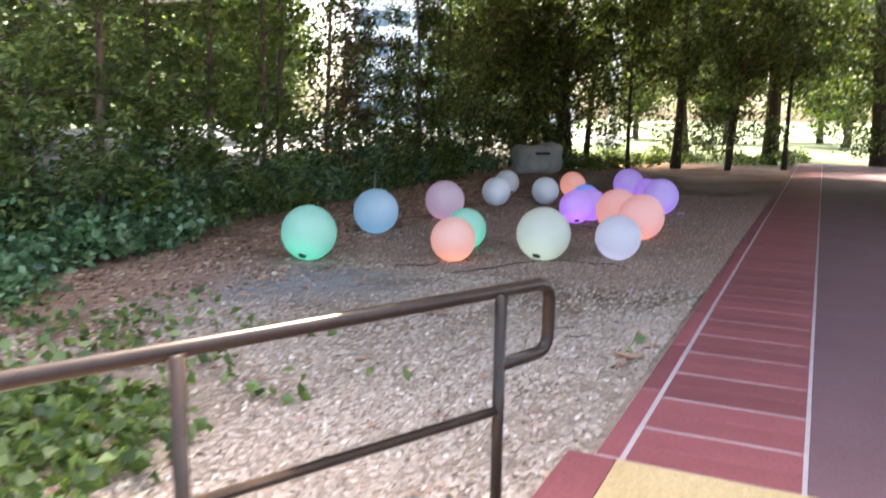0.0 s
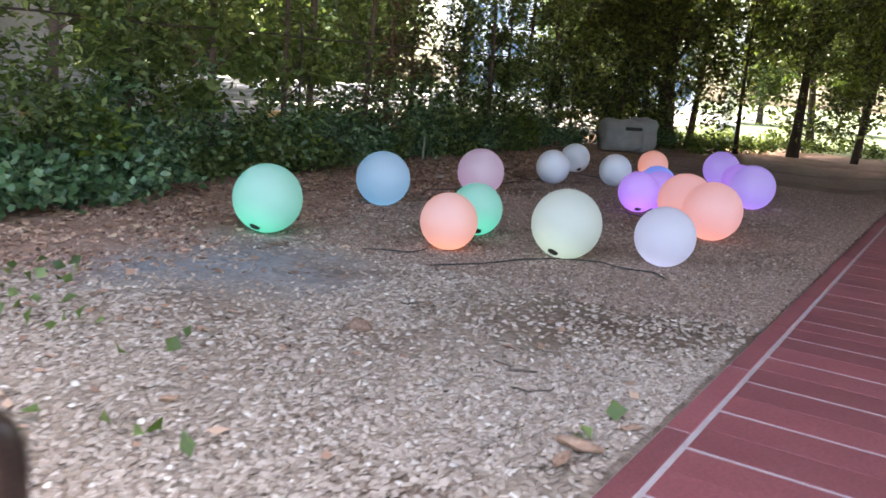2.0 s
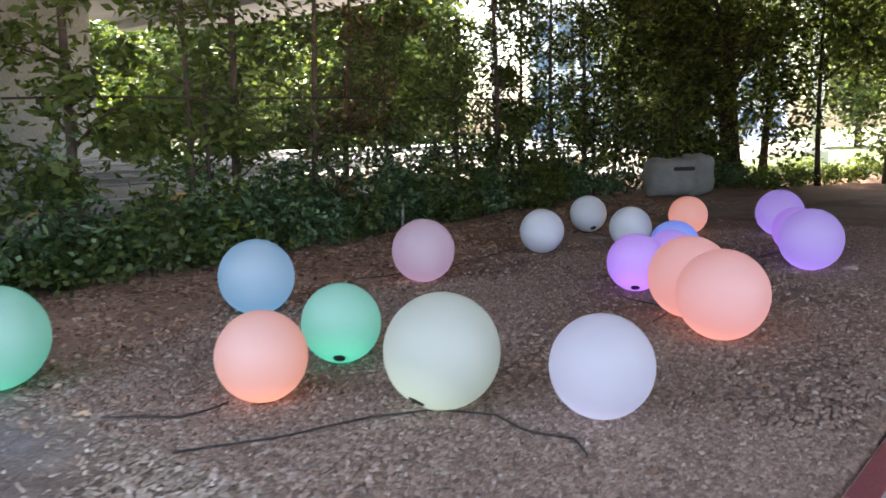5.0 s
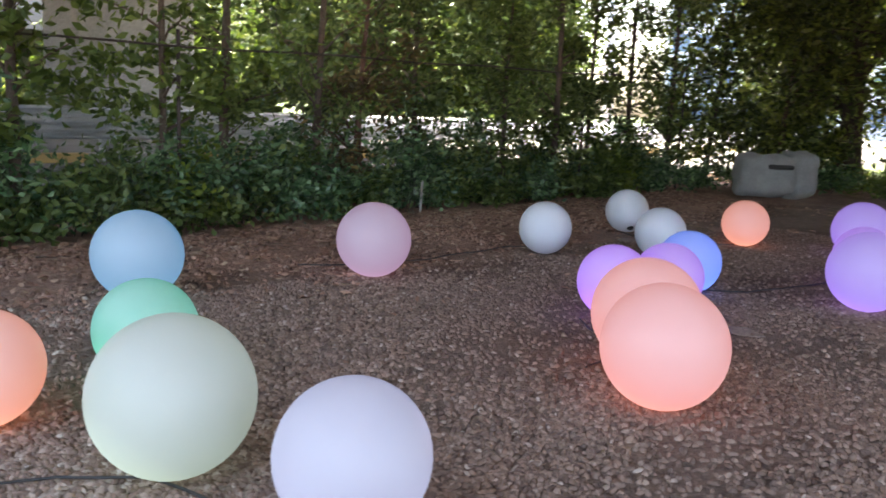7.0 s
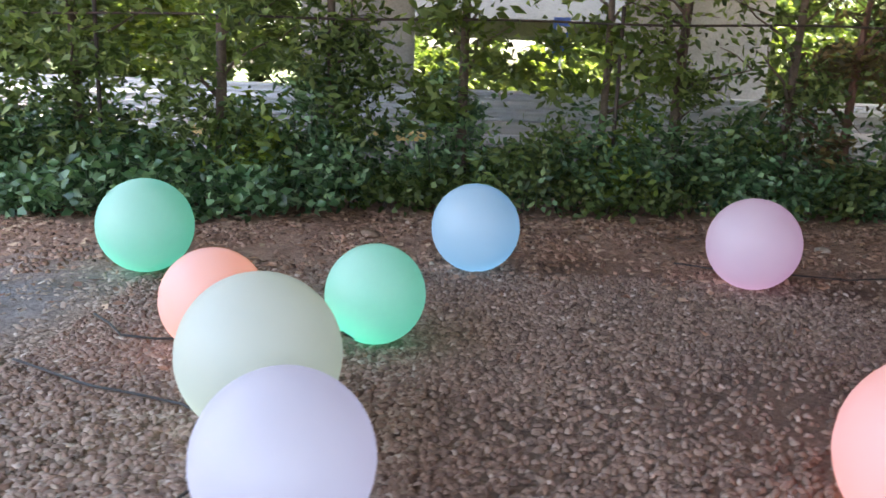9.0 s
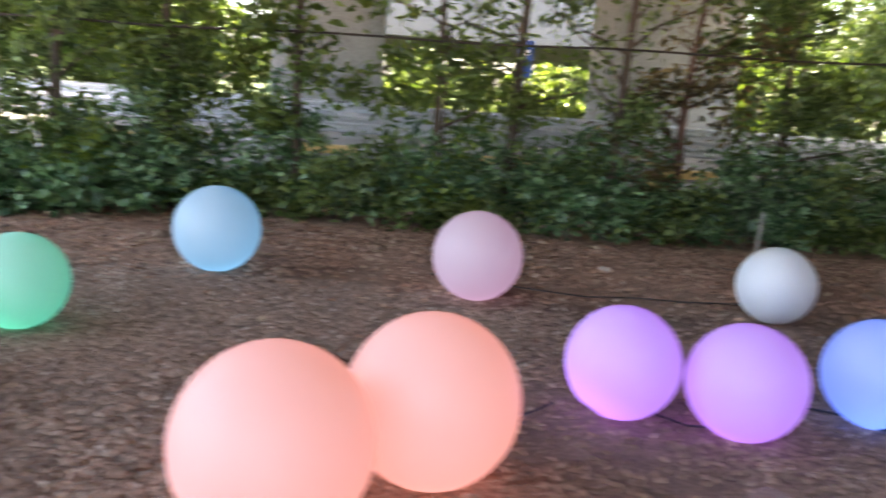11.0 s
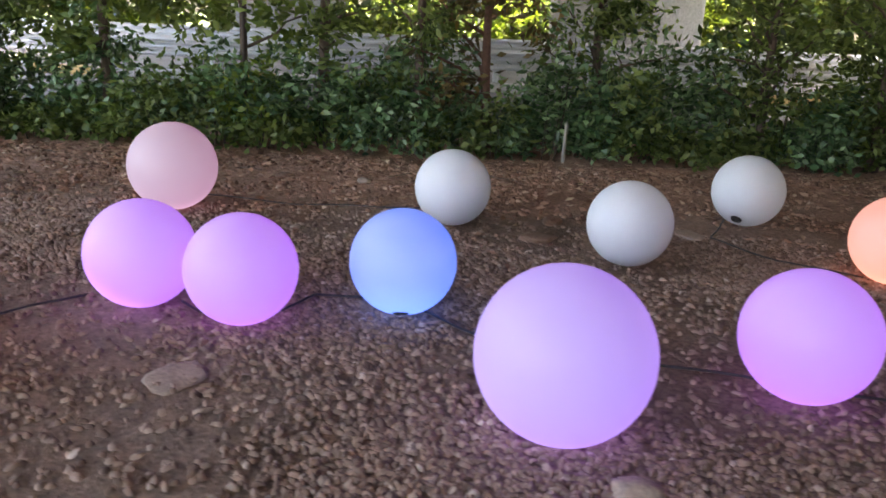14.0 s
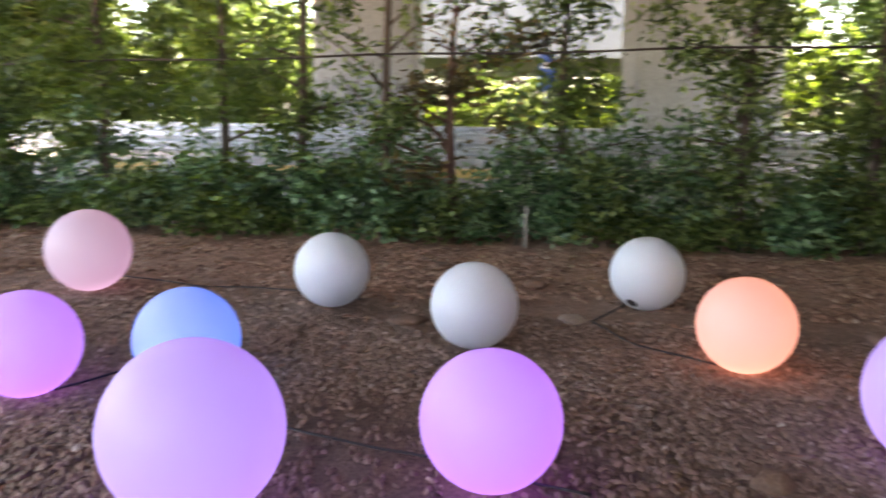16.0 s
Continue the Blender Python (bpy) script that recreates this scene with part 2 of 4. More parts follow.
M_STONES = island_material("gravel_stone", [(0.0, (0.14, 0.090, 0.066)), (0.4, (0.225, 0.150, 0.111)), (0.8, (0.30, 0.207, 0.156)), (0.97, (0.36, 0.26, 0.20)), (1.0, (0.48, 0.39, 0.32))])
M_CHIPS = island_material("wood_chip", [(0.0, (0.20, 0.145, 0.106)), (0.3, (0.295, 0.224, 0.168)), (0.7, (0.385, 0.302, 0.235)), (0.96, (0.47, 0.38, 0.305)), (1.0, (0.62, 0.55, 0.46))])
M_LITTER = island_material("dead_leaf", [(0.0, (0.16, 0.08, 0.05)), (0.5, (0.35, 0.195, 0.125)), (0.9, (0.48, 0.305, 0.205)), (1.0, (0.55, 0.42, 0.27))], 0.8)


# ---- mesh helpers ----
def part(name, bm, material, parent=None, label="", smooth=False):
    me = bpy.data.meshes.new(name)
    bm.to_mesh(me)
    bm.free()
    return link_mesh(name, me, material, parent, label, smooth)


def link_mesh(name, me, material, parent=None, label="", smooth=False):
    if smooth:
        me.polygons.foreach_set("use_smooth", [True] * len(me.polygons))
    me.materials.append(material)
    ob = new(name, me)
    if parent is not None:
        ob.parent = parent
    return tagged(ob, label)


def raw(name, verts, faces, material, parent=None, label="", smooth=False):
    me = bpy.data.meshes.new(name)
    me.from_pydata(verts, [], faces)
    me.update()
    return link_mesh(name, me, material, parent, label, smooth)


def thing(name, m, label, category, group="", kind=""):
    ob = new(name)
    ob.empty_display_size = 0.1
    ob.matrix_basis = m
    return tagged(ob, label, category, group, kind)


def box(bm, sx, sy, sz, at=(0, 0, 0), rz=0.0, bevel=0.0):
    g = bmesh.ops.create_cube(bm, size=1, matrix=pose(*at, 0, 0, rz) @ Matrix.Diagonal((sx, sy, sz, 1)))
    if bevel:
        edges = list({e for v in g["verts"] for e in v.link_edges})
        bmesh.ops.bevel(bm, geom=edges, offset=bevel, segments=2, profile=0.6, affect="EDGES")
    return bm


def rings(points, radii, sides, cap=True):
    """Verts and faces of a tube through the points."""
    verts, faces = [], []
    pts = [Vector(p) for p in points]
    side = None
    for i, (p, r) in enumerate(zip(pts, radii)):
        d = (pts[min(i + 1, len(pts) - 1)] - pts[max(i - 1, 0)]).normalized()
        if side is None:
            side = d.orthogonal().normalized()
        side = (side - d * side.dot(d)).normalized()
        up = d.cross(side)
        for j in range(sides):
            a = 2 * math.pi * j / sides
            verts.append(p + (side * math.cos(a) + up * math.sin(a)) * r)
    for i in range(len(pts) - 1):
        for j in range(sides):
            a, b = i * sides + j, i * sides + (j + 1) % sides
            faces.append((a, b, b + sides, a + sides))
    if cap:
        faces.append(tuple(range(sides))[::-1])
        faces.append(tuple(range((len(pts) - 1) * sides, len(pts) * sides)))
    return verts, faces


def tube(name, points, radii, sides, material, parent=None, label=""):
    if isinstance(radii, (int, float)):
        radii = [radii] * len(points)
    v, f = rings(points, radii, sides)
    return raw(name, v, f, material, parent, label, True)


def rounded(points, radius, steps=5):
    """The polyline with its inner corners rounded."""
    pts = [Vector(p) for p in points]
    out = [pts[0]]
    for a, b, c in zip(pts, pts[1:], pts[2:]):
        p, q = b + (a - b).normalized() * radius, b + (c - b).normalized() * radius
        for i in range(steps + 1):
            t = i / steps
            out.append(p.lerp(b, t).lerp(b.lerp(q, t), t))
    return out + [pts[-1]]


def leaves(name, centres, length, width, material, parent=None, label="", droop=0.3, kind=""):
    """Many small folded leaves, each of two faces, about the centres."""
    n = len(centres)
    d = rng.normal(size=(n, 3))
    d[:, 2] = d[:, 2] * 0.6 - droop
    d /= np.linalg.norm(d, axis=1)[:, None]
    s = np.cross(d, rng.normal(size=(n, 3)))
    s /= np.linalg.norm(s, axis=1)[:, None]
    up = np.cross(s, d)
    ln = (length * rng.uniform(0.6, 1.25, n))[:, None]
    wd = (width * rng.uniform(0.7, 1.2, n))[:, None]
    v = np.empty((n, 4, 3))
    v[:, 0] = centres - d * ln * 0.5
    v[:, 1] = centres + s * wd * 0.5 + up * wd * 0.18 - d * ln * 0.06
    v[:, 2] = centres + d * ln * 0.5 - up * wd * 0.1
    v[:, 3] = centres - s * wd * 0.5 + up * wd * 0.18 - d * ln * 0.06
    i = np.arange(n, dtype=np.int32)[:, None] * 4
    tris = np.concatenate([i + [0, 1, 2], i + [0, 2, 3]], axis=1).reshape(-1)
    ob = mesh_np(name, v.reshape(-1, 3), tris, material, parent, label)
    return tagged(ob, kind=kind)


def mesh_np(name, verts, tris, material, parent=None, label=""):
    me = bpy.data.meshes.new(name)
    me.vertices.add(len(verts))
    me.vertices.foreach_set("co", np.asarray(verts, dtype=np.float32).reshape(-1))
    nt = len(tris) // 3
    me.loops.add(nt * 3)
    me.loops.foreach_set("vertex_index", np.asarray(tris, dtype=np.int32))
    me.polygons.add(nt)
    me.polygons.foreach_set("loop_start", np.arange(nt, dtype=np.int32) * 3)
    me.update(calc_edges=True)
    return link_mesh(name, me, material, parent, label)


def stones(name, at, size, flat, material, label, category):
    """Loose pieces of ten corners each, lying on the ground."""
    n = len(at)
    low = [(math.cos(k * math.pi / 3), math.sin(k * math.pi / 3), -0.15) for k in range(6)]
    top = [(0.58 * math.cos(0.4 + k * math.pi / 2), 0.58 * math.sin(0.4 + k * math.pi / 2), 0.85) for k in range(4)]
    base = np.array(low + top)
    v = np.repeat(base[None], n, 0) * rng.uniform(0.78, 1.15, (n, 10, 1))
    sc = np.stack([size * rng.uniform(0.6, 1.5, n), size * rng.uniform(0.45, 0.95, n), size * flat * rng.uniform(0.6, 1.3, n)], 1)
    v = v * sc[:, None, :]
    a, b = rng.uniform(0, 2 * np.pi, n), rng.normal(0, 0.35, n)
    c, s = np.cos(b)[:, None], np.sin(b)[:, None]
    v = np.stack([v[..., 0] * c - v[..., 2] * s, v[..., 1], v[..., 0] * s + v[..., 2] * c], -1)
    c, s = np.cos(a)[:, None], np.sin(a)[:, None]
    v = np.stack([v[..., 0] * c - v[..., 1] * s, v[..., 0] * s + v[..., 1] * c, v[..., 2]], -1)
    v += at[:, None, :]
    f = np.array([(0, 1, 6), (1, 2, 7), (1, 7, 6), (2, 3, 7), (3, 8, 7), (3, 4, 8), (4, 9, 8), (4, 5, 9), (5, 0, 9), (0, 6, 9), (6, 7, 8), (6, 8, 9)])
    tris = (np.arange(n)[:, None, None] * 10 + f[None]).reshape(-1)
    ob = mesh_np(name, v.reshape(-1, 3), tris, material)
    return tagged(ob, label, category, kind="stuff")


# ---- ground ----
# small rises and dips on which the globes rest: x, y, height
RESTS = [(-1.436, 8.626, 0.0), (-0.879, 10.700, -0.002), (0.050, 12.278, -0.006), (0.134, 8.816, -0.029), (0.292, 9.575, -0.017),
         (1.141, 8.836, -0.006), (1.951, 8.739, 0.034), (0.952, 13.999, 0.030), (1.303, 16.093, 0.018), (1.907, 14.749, -0.010),
         (2.612, 16.025, 0.011), (2.331, 12.498, -0.013), (2.379, 13.229, -0.009), (2.032, 12.082, -0.002), (2.438, 11.028, 0.017),
         (2.623, 10.459, 0.005), (3.762, 16.167, -0.019), (3.661, 13.391, -0.005), (3.682, 14.389, 0.021)]


def ground_height(x, y):
    near = [(math.exp(-((x - a) ** 2 + (y - b) ** 2) / 0.3), h) for a, b, h in RESTS]
    w = sum(k for k, _ in near)
    rest = sum(k * h for k, h in near) / max(w, 1e-9) * min(1.0, w * 1.4)
    free = 1 - min(1.0, w * 1.4)
    k = min(1.0, max(0.0, ((x - J0.x) * N.x + (y - J0.y) * N.y + 1.05) / 0.9))
    return rest - 0.010 + (WALK_Z - 0.02) * k * k * (3 - 2 * k) + free * (0.012 * noise.noise(Vector((x * 0.7, y * 0.7, 0.0))) + 0.008 * noise.noise(Vector((x * 2.3, y * 2.3, 4.0))))


def build_ground():
    xs = [-900, -300, -120, -60, -30, -14] + [round(-9 + 0.25 * i, 3) for i in range(73)] + [12, 16, 30, 60, 120, 300, 900]
    ys = [-900, -300, -120, -60, -30, -10] + [round(-2 + 0.25 * i, 3) for i in range(113)] + [30, 36, 60, 120, 300, 900]
    verts, faces = [], []
    for y in ys:
        for x in xs:
            near = -9 <= x <= 9 and -2 <= y <= 26
            w = (Vector((x, y, 0)) - J0).dot(N)
            z = ground_height(x, y) if near else -0.012
            if w > 0.06:
                z = min(z, 0.0) - 0.02
            verts.append((x, y, z))
    k = len(xs)
    for j in range(len(ys) - 1):
        for i in range(k - 1):
            a = j * k + i
            faces.append((a, a + 1, a + k + 1, a + k))
    ob = raw("ground", verts, faces, M_GROUND, smooth=True)
    tagged(ob, "brown soil, gravel and wood chips under the viaduct", "ground", kind="structure")


build_ground()


def strip(name, s0, s1, w0, w1, z, thick, material, label, category):
    bm = bmesh.new()
    c = on_path((s0 + s1) / 2, (w0 + w1) / 2, WALK_Z + z - thick / 2)
    box(bm, w1 - w0, s1 - s0, thick, c, YAW_U, 0.004)
    return tagged(part(name, bm, material), label, category, kind="structure")


# walkway bed (its joints show between the tiles), paving, ramp
strip("pavement", -0.685, 27.5, -0.083, 0.79, -0.002, 0.10, M_MORTAR, "pale mortar bed between red walkway tiles", "pavement")
PAVEMENT = bpy.data.objects["pavement"]
strip("pavement_2", -0.685, 27.5, 0.79, 4.6, 0.0, 0.12, M_PAVE, "plain reddish grey paved walkway in shade", "pavement")


strip("pavement_corner", -1.24, -0.69, -0.2, 0.017, 0.0, 0.1, M_TILE, "dark red tile corner beside the tactile strip", "pavement")


def build_ramp():
    bm = bmesh.new()
    prof = [(-1.245, WALK_Z), (-1.4, WALK_Z), (-12.0, 0.85), (-12.0, -0.1), (-1.245, -0.1)]
    a = [bm.verts.new(on_path(s, -0.12, z)) for s, z in prof]
    b = [bm.verts.new(on_path(s, 4.6, z)) for s, z in prof]
    bm.faces.new(a[::-1])
    bm.faces.new(b)
    for i in range(5):
        j = (i + 1) % 5
        bm.faces.new((a[i], a[j], b[j], b[i]))
    bmesh.ops.recalc_face_normals(bm, faces=bm.faces)
    tagged(part("pavement_ramp", bm, M_PAVE), "gently rising reddish paved ramp", "ramp", kind="structure")


build_ramp()


def build_tactile():
    base = strip("pavement_tactile", -1.24, -0.69, 0.02, 4.6, 0.0, 0.1, M_YELLOW, "yellow tactile warning strip across the walkway", "tactile paving")
    bm = bmesh.new()
    for i in range(24):
        for j in range(8):
            c = on_path(-1.20 + 0.066 * j, 0.06 + 0.07 * i, WALK_Z + 0.002)
            bmesh.ops.create_cone(bm, cap_ends=True, segments=8, radius1=0.017, radius2=0.012, depth=0.008, matrix=Matrix.Translation(c))
    ob = part("tactile_studs", bm, M_YELLOW, base)
    tagged(ob, kind="stuff")


build_tactile()


def deck():
    """Slab of the viaduct over the place, with a parapet along its far edge and ribs below."""
    ob = thing("viaduct", Matrix.Identity(4), "grey concrete elevated road deck on wide piers", "viaduct", kind="structure")
    far, back = 0.0, -21.7
    mid = E0 + U * ((far + back) / 2) + Vector((0, 0, DECK_Z + 0.6))
    bm = bmesh.new()
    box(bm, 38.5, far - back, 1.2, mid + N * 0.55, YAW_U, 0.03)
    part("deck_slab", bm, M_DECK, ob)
    bm = bmesh.new()
    box(bm, 13, 60, 1.2, on_path(-29.7, -25.0, DECK_Z + 0.6), YAW_U, 0.03)
    part("slip_road_slab", bm, M_CONCRETE, ob)
    bm = bmesh.new()
    box(bm, 38.5, 0.35, 0.9, E0 + N * 0.55 + U * (far - 0.18) + Vector((0, 0, DECK_Z + 1.65)), YAW_U, 0.03)
    part("parapet", bm, M_CONCRETE, ob)
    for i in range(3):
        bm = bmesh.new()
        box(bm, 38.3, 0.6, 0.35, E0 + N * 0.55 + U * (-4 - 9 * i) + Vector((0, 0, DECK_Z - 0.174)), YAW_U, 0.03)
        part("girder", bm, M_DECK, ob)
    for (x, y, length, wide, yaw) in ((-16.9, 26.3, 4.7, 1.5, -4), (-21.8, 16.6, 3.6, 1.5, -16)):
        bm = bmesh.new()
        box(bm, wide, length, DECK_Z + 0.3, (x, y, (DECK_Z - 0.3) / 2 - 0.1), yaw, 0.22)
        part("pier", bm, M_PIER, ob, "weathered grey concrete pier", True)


deck()


def slip_road():
    """Low concrete bridge beyond the far carriageway."""
    ob = thing("slip_road", Matrix.Identity(4), "grey concrete slip road bridge beyond the far bushes", "bridge", kind="structure")
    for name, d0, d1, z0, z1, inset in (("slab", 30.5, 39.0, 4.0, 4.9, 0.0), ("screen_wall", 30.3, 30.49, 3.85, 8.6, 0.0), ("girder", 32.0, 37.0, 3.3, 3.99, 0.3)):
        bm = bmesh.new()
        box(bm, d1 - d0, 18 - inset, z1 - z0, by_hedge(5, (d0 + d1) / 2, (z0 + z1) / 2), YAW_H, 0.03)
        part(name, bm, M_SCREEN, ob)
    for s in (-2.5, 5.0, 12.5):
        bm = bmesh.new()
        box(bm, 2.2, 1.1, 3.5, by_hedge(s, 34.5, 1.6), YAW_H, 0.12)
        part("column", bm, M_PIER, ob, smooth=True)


slip_road()


def unseen_light_walls():
    # Both walls are added, never in view, to hold back light from the east.
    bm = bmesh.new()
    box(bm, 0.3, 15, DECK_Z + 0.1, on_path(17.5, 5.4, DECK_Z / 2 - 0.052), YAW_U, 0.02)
    tagged(part("light_block_east", bm, M_PIER), "added grey wall, out of view, blocking light from the east", "wall", kind="structure")
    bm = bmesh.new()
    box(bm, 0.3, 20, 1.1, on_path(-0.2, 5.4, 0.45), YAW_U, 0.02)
    tagged(part("light_block_east_low", bm, M_PIER), "added low grey wall, out of view, trimming light from the east", "wall", kind="structure")


unseen_light_walls()


# ---- road beyond the hedge ----
def hedge_strip(name, s0, s1, d0, d1, z, thick, material, label, category, bevel=0.01):
    bm = bmesh.new()
    box(bm, d1 - d0, s1 - s0, thick, by_hedge((s0 + s1) / 2, (d0 + d1) / 2, z - thick / 2), YAW_H, bevel)
    return tagged(part(name, bm, material), label, category, kind="structure")


hedge_strip("road", -60, 90, 1.9, 8.0, 0.03, 0.1, M_ASPHALT, "light grey asphalt road behind the hedge", "road")
hedge_strip("road_far", -60, 90, 14.5, 24.0, 0.03, 0.1, M_ASPHALT, "grey asphalt carriageway beyond the piers", "road")
hedge_strip("median", -60, 90, 8.26, 14.2, 0.14, 0.2, M_MEDIAN, "raised grey paved median under the viaduct piers", "median")


def build_kerb():
    kerb = thing("kerb", Matrix.Identity(4), "kerb painted in yellow and bare grey lengths", "kerb", kind="structure")
    first = {}
    for i in range(-20, 42):
        mat = M_KERB_Y if i % 3 == 0 else M_KERB_W
        if mat not in first:
            bm = bmesh.new()
            box(bm, 0.24, 1.19, 0.26, bevel=0.025)
            ob = part("kerb_stone", bm, mat, kerb)
            first[mat] = ob.data
        else:
            ob = new("kerb_stone", first[mat])
            ob.parent = kerb
        c = by_hedge(i * 1.2, 8.13, 0.07)
        ob.matrix_basis = pose(*c, 0, 0, YAW_H)


build_kerb()


def guard_rail(d, s0, s1, z, label):
    """Three-wave steel beam on posts."""
    rail = thing("guard_rail", Matrix.Identity(4), label, "guard rail")
    prof = [(0.0, 0.0), (0.10, 0.035), (0.10, 0.065), (0.01, 0.12), (0.01, 0.145), (0.10, 0.18), (0.10, 0.21), (0.01, 0.265), (0.01, 0.29), (0.10, 0.325), (0.10, 0.355), (0.0, 0.40)]
    verts, faces = [], []
    for s in (s0, s1):
        for o, h in prof:
            verts.append(by_hedge(s, d - o, z + h))
        for o, h in prof[::-1]:
            verts.append(by_hedge(s, d - o + 0.012, z + h))
    m = len(prof) * 2
    for i in range(m):
        j = (i + 1) % m
        faces.append((i, j, j + m, i + m))
    faces += [tuple(range(m))[::-1], tuple(range(m, 2 * m))]
    raw("beam", verts, faces, M_STEEL, rail)
    me = None
    n = int((s1 - s0) / 2.0)
    for i in range(n):
        if me is None:
            bm = bmesh.new()
            box(bm, 0.1, 0.12, z + 0.3, bevel=0.008)
            ob = part("post", bm, M_STEEL, rail)
            me = ob.data
        else:
            ob = new("post", me)
            ob.parent = rail
        ob.matrix_basis = pose(*by_hedge(s0 + 1 + 2.0 * i, d + 0.066, (z + 0.3) / 2), 0, 0, YAW_H)
    return rail


guard_rail(9.2, -24, 48, 0.40, "galvanised triple-wave steel guard rail beside the road")
guard_rail(14.4, -24, 48, 0.55, "pale steel guard rail on the far side of the median")


# ---- trees, hedge, shrubs ----
def branchy(name, base, height, r0, limbs, spread, material, parent, lean=0.05, first=0.25, across=None):
    """Trunk with limbs in one mesh; returns points along the limbs."""
    verts, faces, tips = [], [], []

    def add(pts, radii, sides):
        v, f = rings(pts, radii, sides)
        o = len(verts)
        verts.extend(v)
        faces.extend(tuple(i + o for i in q) for q in f)
    n = 9
    dx, dy = rng.normal(0, lean, 2)
    ph = rng.uniform(0, 6, 2)
    line = []
    for i in range(n):
        t = i / (n - 1)
        line.append(Vector((base[0] + dx * t * height + 0.05 * math.sin(3.1 * t + ph[0]) * t * 2, base[1] + dy * t * height + 0.05 * math.sin(4.0 * t + ph[1]) * t * 2, base[2] - 0.05 + t * height)))
    add(line, [r0 * (1.25 if i == 0 else 1) * (1 - 0.8 * i / (n - 1)) for i in range(n)], 9)
    for i in range(limbs):
        t = first + (0.96 - first) * (i + rng.uniform(0, 1)) / limbs
        j = t * (n - 1)
        p = line[int(j)].lerp(line[min(int(j) + 1, n - 1)], j - int(j))
        a = rng.uniform(0, 2 * math.pi)
        out = Vector((math.cos(a), math.sin(a), 0))
        if across is not None:
            out = (HD * out.x + HN * out.y * across)
        ln = spread * rng.uniform(0.55, 1.1) * (1.15 - 0.55 * t)
        rise = rng.uniform(0.25, 0.9)
        pts = [p]
        for q in (0.33, 0.66, 1.0):
            pts.append(p + out * ln * q + Vector((rng.normal(0, 0.05), rng.normal(0, 0.05), ln * rise * q ** 0.8)) * 1.0)
        r = r0 * (1 - 0.8 * t) * 0.5
        add(pts, [r, r * 0.7, r * 0.45, r * 0.2], 5)
        tips += pts[1:]
        for _ in range(2):
            k = pts[rng.integers(1, 4)]
            e = k + Vector((rng.normal(0, 0.35), rng.normal(0, 0.35), rng.normal(0.1, 0.25))) * spread * 0.6
            add([k, k.lerp(e, 0.5) + Vector((0, 0, 0.03)), e], [r * 0.35, r * 0.25, r * 0.1], 4)
            tips.append(e)
    tips.append(line[-1])
    raw(name, verts, faces, material, parent, smooth=True)
    return tips


def clumps(tips, n_per, sigma, flat=1.0):
    c = np.array([tuple(t) for t in tips])
    c = np.repeat(c, n_per, 0)
    return c + rng.normal(size=c.shape) * sigma * np.array([1, 1, flat])


def tree(base, height, r0, limbs, spread, n_per, sigma, leaf, bark, leaf_mat, label, name="tree", group="", across=None, first=0.25, lean=0.04, extra=None):
    ob = thing(name, Matrix.Identity(4), label, "tree", group)
    tips = branchy("trunk", base, height, r0, limbs, spread, bark, ob, lean, first, across)
    pts = clumps(tips, n_per, sigma)
    if extra is not None:
        pts = np.concatenate([pts, extra])
    leaves("crown", pts, leaf[0], leaf[1], leaf_mat, ob)
    return ob


def hedge_row():
    s_list = [-8.6, -7.2, -5.9, -4.6, -3.3, -2.0, -0.8, 0.45, 1.7, 2.6, 3.65, 4.35, 5.6, 7.15, 8.4, 9.6, 10.9, 12.1]
    for i, s in enumerate(s_list):
        p = by_hedge(s + rng.normal(0, 0.06), 0.42 + rng.normal(0, 0.08), 0)
        low = 4.3 < s < 8.2
        thin = low or 0.3 < s < 5
        m = 6 if i == 11 else 13 if low else 9 if thin else 13 if s < -3 else 11 if s > 7 else 20
        top = 3.3 if low else 5.8
        k = 5 if thin else 9 if s > 7 else 13
        m += k
        zz = 1.15 + (top - 1.2) * rng.beta(1.15, 1.1, m)
        if thin:
            zz[:m * 6 // 10] = rng.uniform(2.1, top, m * 6 // 10)
        if low:
            zz = np.minimum(zz, rng.uniform(1.9, 3.1, m))
            zz[:5] = rng.uniform(2.7, 4.4, 5)
        zz[-k:] = rng.uniform(0.45, 2.0, k)
        along = rng.normal(0, 0.62, m) * np.where(zz < 1.9, 0.5, 1.0)
        off = rng.normal(0, 0.26, m) - np.where(zz < 1.9, 0.12, 0.0)
        seeds = [tuple(p + HD * a + HN * o + Vector((0, 0, z))) for a, o, z in zip(along, off, zz)]
        extra = clumps(seeds, 95, 0.135, 0.8)
        broad = i in (7, 8, 15)
        mat = M_LEAF_RUST if i == 11 else M_LEAF_BROAD if broad else M_LEAF_HEDGE
        tree(p, top, 0.045 + 0.02 * rng.random(), 17, 0.8, 6 if i == 11 else 13 if thin else 14 if s > 7 else 21, 0.13, (0.15, 0.07) if broad else (0.13, 0.052), M_BARK_RED if i == 11 else M_BARK, mat,
             "slender young hedge tree with sparse green leaves", "hedge_tree", "row of hedge trees", 0.45, 0.14, 0.012, extra)


hedge_row()


